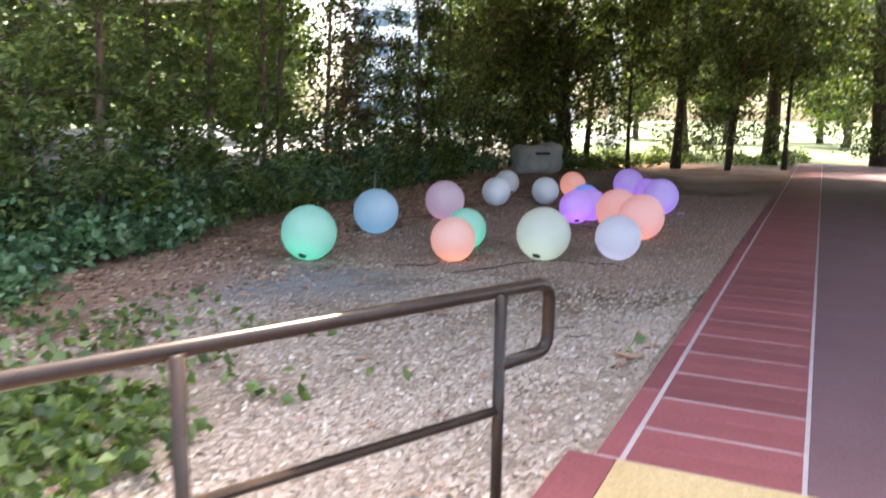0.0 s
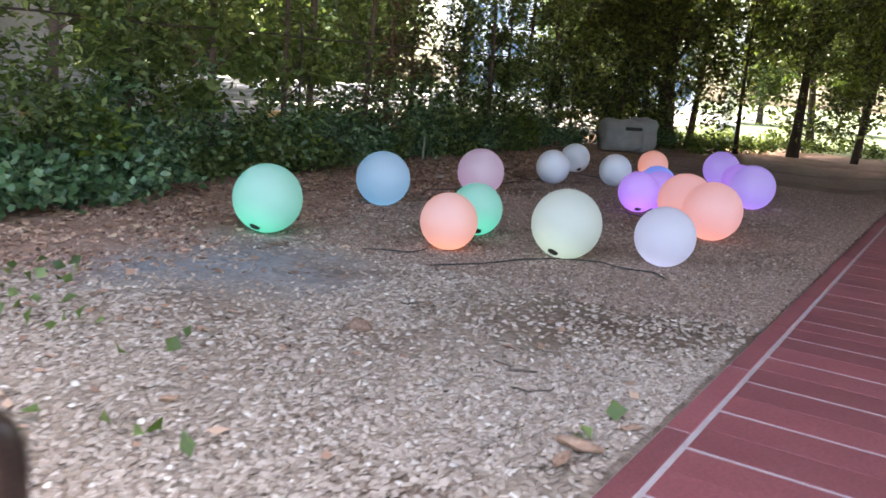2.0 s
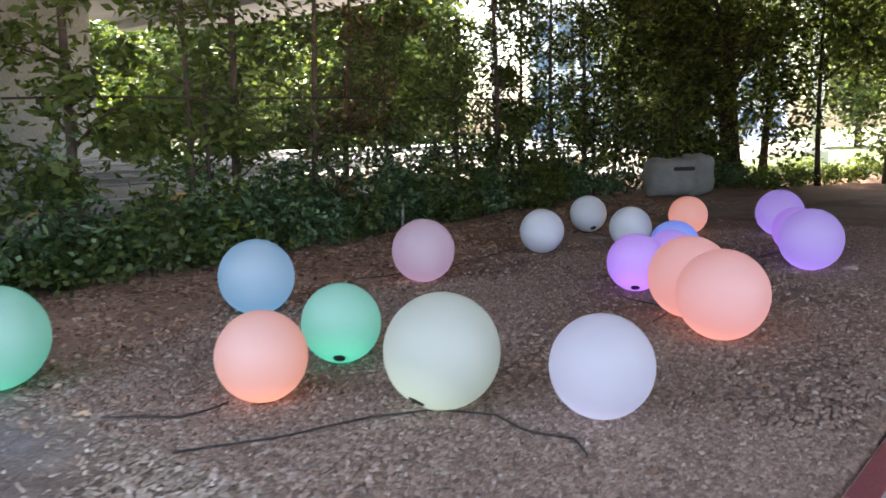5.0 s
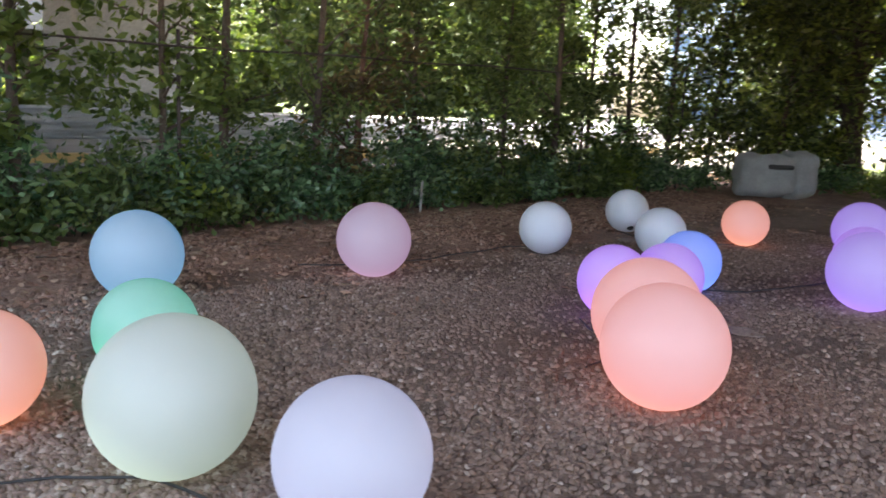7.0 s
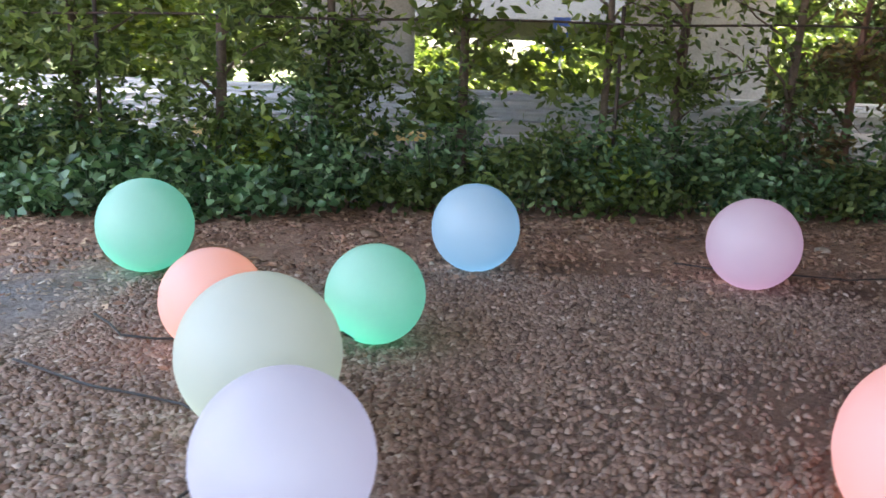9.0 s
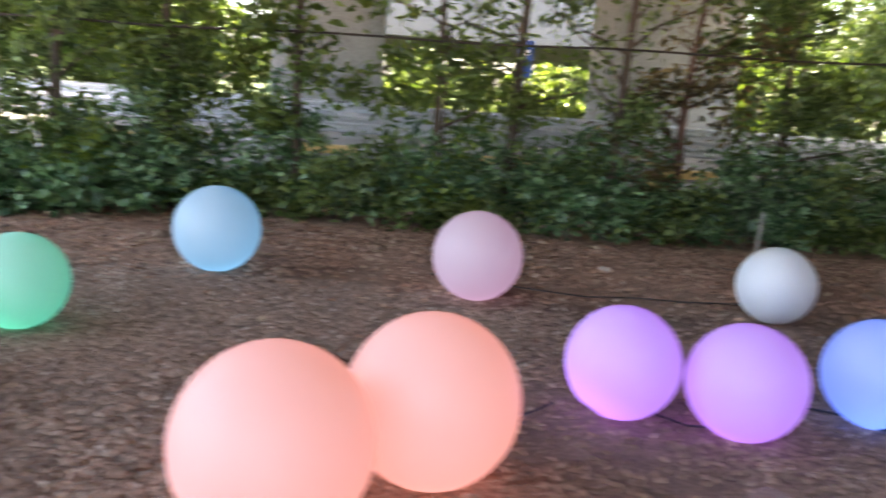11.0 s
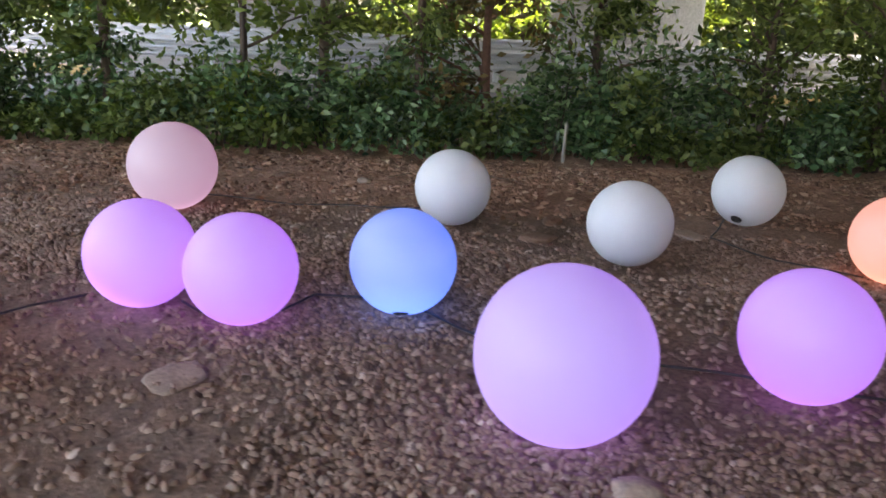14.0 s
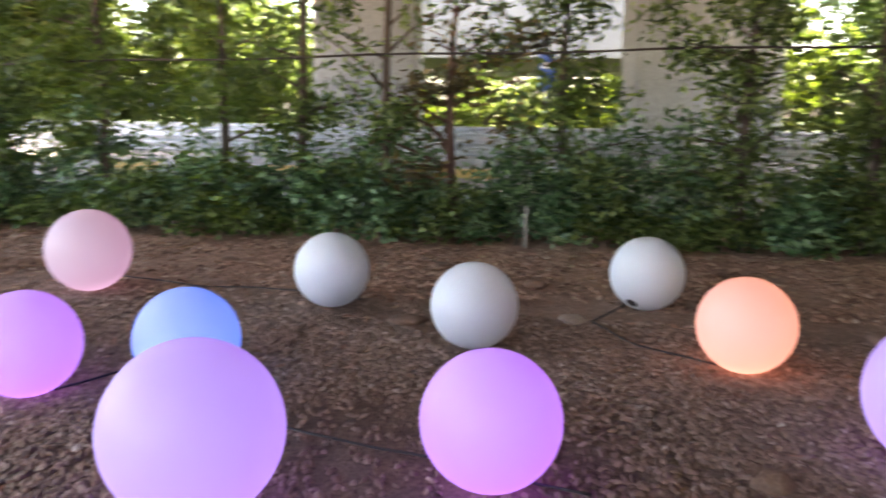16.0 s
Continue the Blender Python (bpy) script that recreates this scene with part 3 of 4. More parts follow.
def trellis():
    ob = thing("trellis_wire", Matrix.Identity(4), "dark horizontal wire tying the hedge trees together", "wire")
    pts = [by_hedge(s, 0.16 + 0.02 * math.sin(s), 1.80 + 0.022 * s + 0.012 * math.sin(2.1 * s)) for s in np.linspace(-9.5, 12.5, 40)]
    tube("wire", pts, 0.012, 6, M_WIRE, ob)
    stakes = [(-9.0, 1.9), (-3.0, 1.9), (1.9, 2.0), (9.0, 2.1), (12.3, 2.2)]
    for s, h in stakes:
        b = by_hedge(s, 0.16 + 0.02 * math.sin(s) + 0.045, 0)
        tube("stake", [b - Vector((0, 0, 0.1)), b + Vector((0.01, 0, h))], 0.02, 7, M_WIRE, ob)


trellis()


def pale_stake():
    b = by_hedge(5.15, 0.0, 0)
    ob = thing("garden_stake", pose(b.x, b.y, 0, 0, 2, 20), "short pale weathered wooden stake at the hedge foot", "stake")
    bm = bmesh.new()
    box(bm, 0.03, 0.026, 0.44, (0, 0, 0.16), 0, 0.005)
    part("shaft", bm, M_STAKE, ob)
    bm = bmesh.new()
    bmesh.ops.create_cone(bm, cap_ends=True, segments=4, radius1=0.024, radius2=0.008, depth=0.04, matrix=pose(0, 0, 0.398, 0, 0, 45))
    part("tip", bm, M_STAKE, ob)


pale_stake()


def shrub(centre, rx, ry, h, n, leaf, mat, label, yaw=0.0, name="shrub", category="shrub"):
    """Low leafy mass: stems from the ground and leaves over an uneven dome."""
    ob = thing(name, pose(*centre, 0, 0, yaw), label, category)
    for _ in range(4):
        a, r = rng.uniform(0, 6.28), math.sqrt(rng.random()) * 0.8
        e = Vector((rx * r * math.cos(a), ry * r * math.sin(a), h * rng.uniform(0.4, 0.75)))
        b = Vector((e.x * 0.5, e.y * 0.5, -0.03))
        tube("stem", [b, b.lerp(e, 0.5) + Vector((0.03, 0.02, 0.05)), e], [0.006, 0.005, 0.002], 5, M_BARK_DARK, ob)
    m = max(8, n // 26)
    a, r = rng.uniform(0, 6.28, m), np.sqrt(rng.random(m))
    top = h * (1 - 0.55 * r ** 2.2) * rng.uniform(0.75, 1.18, m)
    z = np.maximum(0.04, top * rng.uniform(0.12, 1.0, m) ** 0.6)
    seeds = np.stack([rx * r * np.cos(a), ry * r * np.sin(a), z], 1)
    pts = np.repeat(seeds, 26, 0) + rng.normal(size=(m * 26, 3)) * np.array([0.11, 0.11, 0.07])
    pts[:, 2] = np.abs(pts[:, 2]) + 0.01
    leaves("foliage", pts, leaf[0], leaf[1], mat, ob, droop=0.15)
    return ob


def undergrowth():
    for s in np.arange(-9.0, 11.5, 0.62):
        tall = (0.46 if s > 0 else 0.5 + min(0.5, -s * 0.1)) * rng.uniform(0.6, 1.35)
        p = by_hedge(s, 0.42 + rng.normal(0, 0.05) + (0.25 if s < -3 else 0), 0)
        shrub(p, rng.uniform(0.4, 0.6), rng.uniform(0.36, 0.55), tall, 1300 if s < -1 else 850, (0.10, 0.06) if rng.random() < 0.6 else (0.13, 0.085), M_LEAF_DARK if s < -1 or rng.random() < 0.6 else M_LEAF_HEDGE, "dense dark green shrub at the foot of the hedge", YAW_H)
    for s in np.arange(-8.5, 11.5, 0.36):
        p = by_hedge(s + rng.normal(0, 0.1), 0.42 + rng.normal(0, 0.15), 0)
        shrub(p, 0.34, 0.3, rng.uniform(0.75, 1.55), 520, (0.12, 0.052), M_LEAF_HEDGE if rng.random() < 0.4 else M_LEAF_DARK, "loose leafy sprigs rising in front of the road", YAW_H)
    for s in np.arange(-9.4, -1.0, 0.8):
        p = by_hedge(s, -0.15 + rng.normal(0, 0.1), 0)
        shrub(p, 0.55, 0.5, rng.uniform(0.3, 0.5), 1100, (0.11, 0.085), M_LEAF_DARK, "broad-leaved dark green ground cover beside the hedge", YAW_H)
    for s, d, h in ((-4.9, 0.0, 1.25), (-1.6, 0.1, 1.1), (2.0, 0.15, 0.85), (9.8, 0.1, 0.7), (10.6, 0.4, 0.8)):
        shrub(by_hedge(s, d, 0), 0.32, 0.3, h, 420, (0.14, 0.05), M_LEAF_LIME, "bright lime green leafy shrub in the hedge", YAW_H)


undergrowth()


def far_bushes():
    for i, s in enumerate(np.arange(-30, 40, 2.6)):
        tall = rng.uniform(2.5, 3.1) if -1.5 < s < 11 else rng.uniform(4.6, 6.8)
        shrub(by_hedge(s + rng.normal(0, 0.4), 26.5 + rng.normal(0, 0.8), 0), 2.0, 1.6, tall, 4200, (0.36, 0.2), (M_LEAF_BROAD, M_LEAF_FAR, M_LEAF_LIME)[i % 3], "green bush beyond the far carriageway", YAW_H)


far_bushes()


def ivy_patch(x, y, rx, ry, n):
    a, r = rng.uniform(0, 6.28, n), np.sqrt(rng.random(n))
    pts = np.stack([x + rx * r * np.cos(a) + rng.normal(0, 0.1, n), y + ry * r * np.sin(a) + rng.normal(0, 0.1, n), 0.02 + 0.09 * rng.random(n)], 1)
    ob = leaves("ground_ivy", pts, 0.09, 0.08, M_LEAF_HEDGE if n < 2000 else M_LEAF_DARK, droop=0.0)
    tagged(ob, "patchy green ivy creeping over the wood chips", "ivy", kind="stuff")


for spec in ((-2.1, 3.5, 0.85, 0.8, 1500), (-3.2, 4.9, 1.3, 1.1, 500), (-1.7, 4.6, 0.6, 0.5, 50), (-4.8, 6.2, 1.5, 1.6, 2600), (-2.6, 6.1, 0.9, 0.8, 50), (-1.3, 5.6, 0.7, 0.5, 6)):
    ivy_patch(*spec)

# trees at the end of the place
def hanging(x, y, r, z0, z1, m, n, sigma):
    """Loose sprays of foliage round a trunk, uneven, with gaps."""
    a, q = rng.uniform(0, 6.28, m), r * np.sqrt(rng.random(m))
    seeds = np.stack([x + q * np.cos(a), y + q * np.sin(a), rng.uniform(z0, z1, m)], 1)
    return np.repeat(seeds, n, 0) + rng.normal(size=(m * n, 3)) * np.array([sigma, sigma, sigma * 0.7])


def end_tree(x, y, h, r0, limbs, spread, label, z0=1.9, m=34, bark=M_BARK_DARK):
    full = x > 7
    clear = x in (4.9, 5.9, 11.3, 12.1, 10.2)
    low = hanging(x, y, spread * 0.8, 2.4 if clear else 0.5, z0 + 0.9, 5 if clear else 26, 55, 0.26)
    high = hanging(x, y, spread * 0.95, 3.4, min(h + 0.6, 5.9), 18 if full else 8, 85, 0.28)
    # Extra canopy, mostly above the view, added to shade the leaves below.
    if x > 8:
        high = np.concatenate([high, hanging(x, y + 0.6, spread * 1.3, 4.6, h + 1.2, 60, 80, 0.36)])
    crown = np.concatenate([hanging(x, y, spread * 0.85, max(z0, 2.9) if clear else z0, min(h, 5.7), m * 8 // 10 if full else m // 2, 85, 0.27), low, high])
    tree((x, y, 0), h, r0, limbs, spread, 26, 0.25, (0.19, 0.085), bark, M_LEAF_END, label, first=0.3, extra=crown)


end_tree(4.05, 26.6, 5.2, 0.30, 26, 2.8, "thick dark trunk tree with a spreading crown", 1.8, 40)
end_tree(4.9, 27.6, 5.2, 0.12, 16, 1.8, "slim dark tree beside the thick trunk", 2.2)
end_tree(3.1, 27.4, 5.2, 0.08, 14, 1.5, "thin dark tree behind the thick trunk", 1.2)
end_tree(5.9, 25.6, 5.2, 0.07, 14, 1.7, "thin dark tree with loose drooping sprays", 2.3)
end_tree(7.6, 26.2, 8.6, 0.15, 20, 2.2, "dark tree with drooping leaves at the end of the walkway", 2.2)
end_tree(9.0, 25.4, 8.0, 0.09, 18, 2.0, "slim dark tree before the sunlit lawn", 2.4)
end_tree(10.2, 28.7, 9.0, 0.10, 18, 2.2, "slender dark tree at the edge of the sunlit lawn", 2.0)
end_tree(11.3, 26.6, 8.2, 0.08, 16, 2.0, "thin dark tree near the walkway end", 2.5)
end_tree(12.1, 29.8, 10.0, 0.26, 24, 2.8, "broad dark tree beside the walkway end", 2.3, 46)
end_tree(15.0, 27.6, 10.0, 0.28, 24, 2.8, "leaning dark tree on the open side of the walkway", 2.0, 46)
end_tree(18.0, 25.6, 10.0, 0.2, 22, 2.8, "dark tree on the open side of the walkway", 1.8, 46)
end_tree(1.2, 24.6, 5.0, 0.06, 16, 1.4, "thin young tree behind the grey stone", 0.9, 34, M_BARK)
end_tree(2.6, 25.6, 5.0, 0.07, 16, 1.5, "thin young tree behind the grey stone", 1.0, 34, M_BARK)
for k in range(5):
    p = Vector((3.6 + 2.2 * k, 27.9 + 0.35 * k, 0))
    shrub(p, 1.1, 0.7, 0.5, 900, (0.14, 0.07), M_LEAF_HEDGE, "low green shrub at the edge of the lawn")
for x, y in ((4.3, 24.9), (5.3, 25.6), (6.4, 26.4)):
    shrub((x, y, 0), 1.0, 0.8, 0.42, 1000, (0.14, 0.05), M_LEAF_BROAD, "low mid green ground cover under the trees")
for x, y in ((0.6, 22.6), (1.5, 23.9), (3.3, 24.6)):
    shrub((x, y, 0), 0.9, 0.7, 0.6, 1200, (0.12, 0.06), M_LEAF_DARK, "dark low shrub around the grey stone")
for x, y in ((3.2, 32.5), (10.4, 34.5), (13.6, 33.0), (17.5, 31.0)):
    tree((x, y, 0), 7.5, 0.16, 26, 2.6, 42, 0.4, (0.22, 0.11), M_BARK_DARK, M_LEAF_END, "dark leafy tree standing on the lawn edge", first=0.3)
# sunlit trees far behind the road and the lawn
far = [(-34, 34), (-28, 42), (-21, 47), (-14, 50), (3, 64), (15, 63), (20, 57), (25, 50), (-40, 24), (-44, 12), (-38, 40), (32, 42), (-46, 0), (-30, 52), (-17, 40), (28, 60)]
for i, (x, y) in enumerate(far):
    tree((x, y, 0), 9 + 3 * rng.random(), 0.22, 24, 3.4, 75, 0.75, (0.42, 0.22), M_BARK, M_LEAF_LIME if i % 3 == 0 else M_LEAF_FAR, "sunlit broad tree beyond the viaduct", "tree", "far trees", first=0.14)
for x, y in ((-15.6, 47.5), (-12.2, 51), (-18.6, 44.8), (-35.0, 4.0), (-36.0, 10.0), (-38.5, -2.0)):
    tree((x, y, 0), 12.5, 0.26, 34, 3.2, 95, 0.8, (0.42, 0.24), M_BARK, M_LEAF_FAR, "tall dense green tree beyond the far carriageway", "tree", "far trees", first=0.06)
for i, (x, y) in enumerate(((-30, 27), (-27, 33), (-22, 37), (-33, 19), (-36, 12), (-12, 44))):
    shrub((x, y, 0), 2.6, 2.0, 1.6, 1500, (0.34, 0.2), M_LEAF_FAR, "sunlit green bush in the distance")


# ---- things under the viaduct ----
def hand_rail():
    end, post1 = Vector((0.395, 2.83, 0)), Vector((0.205, 2.63, 0))
    d = Vector((-0.76, -0.65, 0)).normalized()
    ob = thing("hand_rail", Matrix.Identity(4), "dark bronze tubular metal hand rail beside the ramp", "hand rail")
    up = Vector((0, 0, 1))
    far_end = end + d * 4.2
    tube("top_bar", rounded([far_end + up * 0.99, end + up * 0.99, end + up * 0.74, post1 + up * 0.74], 0.07), 0.0235, 14, M_BRONZE, ob)
    tube("lower_bar", [post1 + up * 0.58, far_end + up * 0.58], 0.017, 12, M_BRONZE, ob)
    for i in range(4):
        p = post1 + d * 1.12 * i
        tube("post", [p - up * 0.1, p + up * 0.985], 0.021, 12, M_BRONZE, ob)


hand_rail()


def grey_stone():
    ob = thing("boulder", pose(2.68, 22.55, 0, 0, 0, 22), "grey moulded boulder with a dark slot in its face", "boulder")
    bm = bmesh.new()
    for sx, sy, sz, at in ((1.05, 0.7, 0.80, (-0.22, 0, 0.40)), (0.62, 0.6, 0.86, (0.42, 0.08, 0.43))):
        b2 = bmesh.new()
        bmesh.ops.create_cube(b2, size=1)
        bmesh.ops.subdivide_edges(b2, edges=b2.edges, cuts=7, use_grid_fill=True)
        for v in b2.verts:
            c = v.co * 2
            ln = (abs(c.x) ** 4 + abs(c.y) ** 4 + abs(c.z) ** 4) ** 0.25
            c = c / ln
            w = noise.noise(c * 1.6 + Vector((sx * 9, 0, 0))) * 0.16 + noise.noise(c * 4.0) * 0.06
            c = c * (1 + w)
            v.co = Vector((c.x * sx / 2 + at[0], c.y * sy / 2 + at[1], max(c.z * sz / 2 + at[2], -0.03)))
        me = bpy.data.meshes.new("lump")
        b2.to_mesh(me)
        b2.free()
        bm.from_mesh(me)
    part("body", bm, M_ROCK, ob, smooth=True)
    # No hollow is cut: a dark block in the face replaces the slot's shade.
    bm = bmesh.new()
    box(bm, 0.46, 0.1, 0.085, (-0.05, -0.335, 0.58), 0, 0.04)
    part("slot", bm, M_DARK, ob, "dark block standing for the slot's inner shade")


grey_stone()

BIG, SMALL = 0.30, 0.25
GLOWS = {}


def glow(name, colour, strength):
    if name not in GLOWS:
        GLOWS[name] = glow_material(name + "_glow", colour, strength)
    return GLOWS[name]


def shell_mesh(r, segs=56, ring=30):
    """A moulded globe: sphere with a flat foot ring, a shallow neck round its base and a fine mould seam."""
    verts, faces = [], []
    prof = []
    for i in range(ring + 1):
        a = math.pi * i / ring
        rr = r * (1 - (0.0022 if i == ring // 2 else 0))
        prof.append((rr * math.sin(a), rr * math.cos(a)))
    prof = [p for p in prof if p[1] > -r * 0.975]
    prof += [(r * 0.20, -r * 0.978), (r * 0.17, -r * 0.965), (r * 0.15, -r * 0.93)]
    verts.append((0, 0, r))
    for x, z in prof[1:]:
        for j in range(segs):
            b = 2 * math.pi * j / segs
            verts.append((x * math.cos(b), x * math.sin(b), z))
    for j in range(segs):
        faces.append((0, 1 + j, 1 + (j + 1) % segs))
    for i in range(len(prof) - 2):
        for j in range(segs):
            a, b = 1 + i * segs + j, 1 + i * segs + (j + 1) % segs
            faces.append((a, a + segs, b + segs, b))
    me = bpy.data.meshes.new("shell")
    me.from_pydata(verts, [], faces)
    me.update()
    return me


def globe(x, y, r, colour_name, colour, strength, label, tilt, toward):
    """One lamp: shell, and dark base cap with its port."""
    ob = thing("globe_lamp", pose(x, y, r + next(h for a, b, h in RESTS if a == x and b == y) - 0.004), label, "globe lamp", "glowing globes on the gravel")
    lean = Matrix.Rotation(radians(toward), 4, "Z") @ Matrix.Rotation(radians(tilt), 4, "X")
    me = shell_mesh(r)
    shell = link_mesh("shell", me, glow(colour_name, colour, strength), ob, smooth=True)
    shell.matrix_basis = lean
    bm = bmesh.new()
    bmesh.ops.create_cone(bm, cap_ends=True, segments=28, radius1=r * 0.145, radius2=r * 0.155, depth=0.02, matrix=Matrix.Translation((0, 0, -r * 0.95)))
    bmesh.ops.bevel(bm, geom=bm.edges[:], offset=0.002, segments=1, affect="EDGES")
    cap = part("base_cap", bm, M_DARK, ob, "dark plastic base cap", True)
    cap.matrix_basis = lean
    bm = bmesh.new()
    bmesh.ops.create_cone(bm, cap_ends=True, segments=14, radius1=0.011, radius2=0.011, depth=0.012, matrix=Matrix.Translation((r * 0.06, 0, -r * 0.985)))
    part("port", bm, M_CABLE, cap)
    if colour_name == "blue":
        pts = [Vector((0.014 * math.cos(a), 0, r * 0.998 + 0.009 * math.sin(a))) for a in np.linspace(0, math.pi, 7)]
        loop = tube("loop", pts, 0.0022, 5, M_DARK, ob)
        loop.matrix_basis = lean
    return ob


TEAL, PEACH, PINK = (0.04, 0.50, 0.34), (0.95, 0.36, 0.24), (0.95, 0.34, 0.30)
CYAN, VIOLET, LAV = (0.12, 0.36, 0.66), (0.385, 0.14, 0.92), (0.35, 0.195, 0.92)
LILAC, BLUE, MINT = (0.52, 0.30, 0.52), (0.08, 0.20, 1.0), (0.42, 0.55, 0.46)
for spec in (
    (-1.436, 8.626, BIG, "teal", TEAL, 0.8, "large teal glowing globe lamp lying on gravel", 38, 165),
    (-0.879, 10.700, BIG, "cyan", CYAN, 0.75, "large pale cyan glowing globe lamp by the hedge", 12, 20),
    (0.050, 12.278, BIG, "lilac", LILAC, 0.6, "large pale lilac globe lamp near the hedge", 14, 60),
    (0.134, 8.816, SMALL, "peach", PEACH, 0.75, "small peach glowing globe lamp on the gravel", 10, 200),
    (0.292, 9.575, SMALL, "teal", TEAL, 0.8, "small teal glowing globe lamp behind a peach one", 40, 195),
    (1.141, 8.836, BIG, "pale_mint", MINT, 0.62, "large pale mint white glowing globe lamp with a dark port", 40, 150),
    (1.951, 8.739, SMALL, "ice_blue", (0.50, 0.53, 0.85), 0.66, "small icy blue white glowing globe lamp beside the walkway", 12, 100),
    (0.952, 13.999, SMALL, "unlit", (1, 1, 1), 0.0, "small unlit greyish white globe lamp on brown soil", 15, 90),
    (1.303, 16.093, SMALL, "unlit", (1, 1, 1), 0.0, "small unlit greyish white globe lamp near the hedge", 42, 210),
    (1.907, 14.749, SMALL, "unlit", (1, 1, 1), 0.0, "small unlit greyish white globe lamp on gravel", 10, 0),
    (2.612, 16.025, SMALL, "salmon", (0.95, 0.36, 0.27), 0.8, "small salmon pink glowing globe lamp far along the gravel", 10, 30),
    (2.331, 12.498, SMALL, "violet", VIOLET, 0.95, "small bright violet glowing globe lamp touching another", 15, 100),
    (2.379, 13.229, SMALL, "blue", BLUE, 0.95, "small bright blue glowing globe lamp on gravel", 28, 250),
    (2.032, 12.082, SMALL, "violet", VIOLET, 0.95, "small bright violet glowing globe lamp touching another", 35, 180),
    (2.438, 11.028, BIG, "pink", PINK, 0.8, "large pink glowing globe lamp behind a matching one", 12, 40),
    (2.623, 10.459, BIG, "pink", PINK, 0.8, "large pink glowing globe lamp beside the walkway", 12, 70),
    (3.762, 16.167, BIG, "lavender", LAV, 0.85, "large lavender glowing globe lamp at the end of the row", 12, 10),
    (3.661, 13.391, BIG, "lavender", LAV, 0.85, "large lavender glowing globe lamp next to the walkway", 10, 60),
    (3.682, 14.389, SMALL, "violet", VIOLET, 0.95, "small violet glowing globe lamp behind a large one", 14, 60),
):
    globe(*spec)


def cable(points, label="thin black cable trailing over the gravel"):
    pts = []
    p = [Vector((x, y, 0)) for x, y in points]
    for a, b in zip(p, p[1:]):
        for i in range(8):
            q = a.lerp(b, i / 8)
            q += Vector((noise.noise(q * 2.2) * 0.05, noise.noise(q * 2.2 + Vector((9, 0, 0))) * 0.05, 0))
            q.z = ground_height(q.x, q.y) + 0.024
            pts.append(q)
    ob = tube("cable", pts, 0.006, 6, M_CABLE)
    tagged(ob, label, "cable", "cables between the globes")


cable([(-0.5, 8.3), (-0.33, 8.36), (-0.12, 8.40), (0.0, 8.75)])
cable([(0.1, 7.95), (0.32, 8.1), (0.57, 8.3), (0.84, 8.59), (1.1, 8.72), (1.45, 8.69), (1.68, 8.47), (1.85, 8.4), (1.93, 8.22)])
cable([(-0.6, 12.2), (-0.24, 12.62), (0.17, 13.1), (0.31, 13.51), (0.55, 14.1), (0.9, 14.2)])
cable([(1.88, 11.83), (2.0, 11.61), (2.19, 11.41), (2.27, 11.19), (2.2, 10.7)])
cable([(2.04, 12.25), (2.21, 12.32), (2.35, 12.6), (2.09, 12.89), (2.17, 13.08), (2.46, 13.32), (2.82, 13.47), (3.1, 13.75), (3.5, 14.3), (3.9, 14.75)])
cable([(1.2, 16.0), (1.6, 15.6), (2.1, 15.7), (2.6, 15.95)])


def blue_sign():
    ob = thing("road_sign", pose(-17.3, 21.5, 0, 0, 0, 55), "small blue and white road sign on a post", "sign")
    tube("post", [(0, 0, -0.05), (0, 0, 3.1)], 0.04, 8, M_STEEL, ob)
    bm = bmesh.new()
    box(bm, 0.5, 0.03, 1.1, (0, -0.06, 2.55), 0, 0.01)
    panel = part("panel", bm, M_BLUE, ob)
    bm = bmesh.new()
    box(bm, 0.3, 0.01, 0.18, (0, -0.082, 2.75), 0, 0.003)
    part("mark", bm, M_WHITE, panel)


blue_sign()


def far_building():
    ob = thing("office_building", pose(2.2, 92, 0, 0, 0, 6), "pale far office block with bluish windows", "building")
    bm = bmesh.new()
    box(bm, 26, 14, 14, (0, 7, 7), 0, 0.1)
    part("wall", bm, M_FACADE, ob)
    bm = bmesh.new()
    box(bm, 26.6, 14.6, 0.5, (0, 7, 14.25), 0, 0.1)
    part("roof", bm, M_CONCRETE, ob)
    me = None
    for k in range(4):
        for i in range(11):
            if me is None:
                bm = bmesh.new()
                box(bm, 1.7, 0.16, 1.7, bevel=0.04)
                w = part("window", bm, M_GLASS, ob)
                me = w.data
            else:
                w = new("window", me)
                w.parent = ob
            w.matrix_basis = pose(-11.5 + 2.3 * i, 0.0, 2.1 + 3.3 * k)


far_building()


def lamp_post(x, y, h, r, label):
    ob = thing("lamp_post", pose(x, y, 0), label, "post")
    tube("pole", [(0, 0, -0.1), (0, 0, h)], [r, r * 0.8], 14, M_WHITE, ob)
    bm = bmesh.new()
    box(bm, r * 3.2, r * 3.2, 0.5, (0, 0, 0.22), 0, 0.05)
    part("plinth", bm, M_CONCRETE, ob)


lamp_post(8.2, 39.0, 7.0, 0.26, "pale thick post on a plinth in the sunlit lawn")
lamp_post(-4.67, 40.6, 8.0, 0.25, "bluish grey post beyond the hedge")


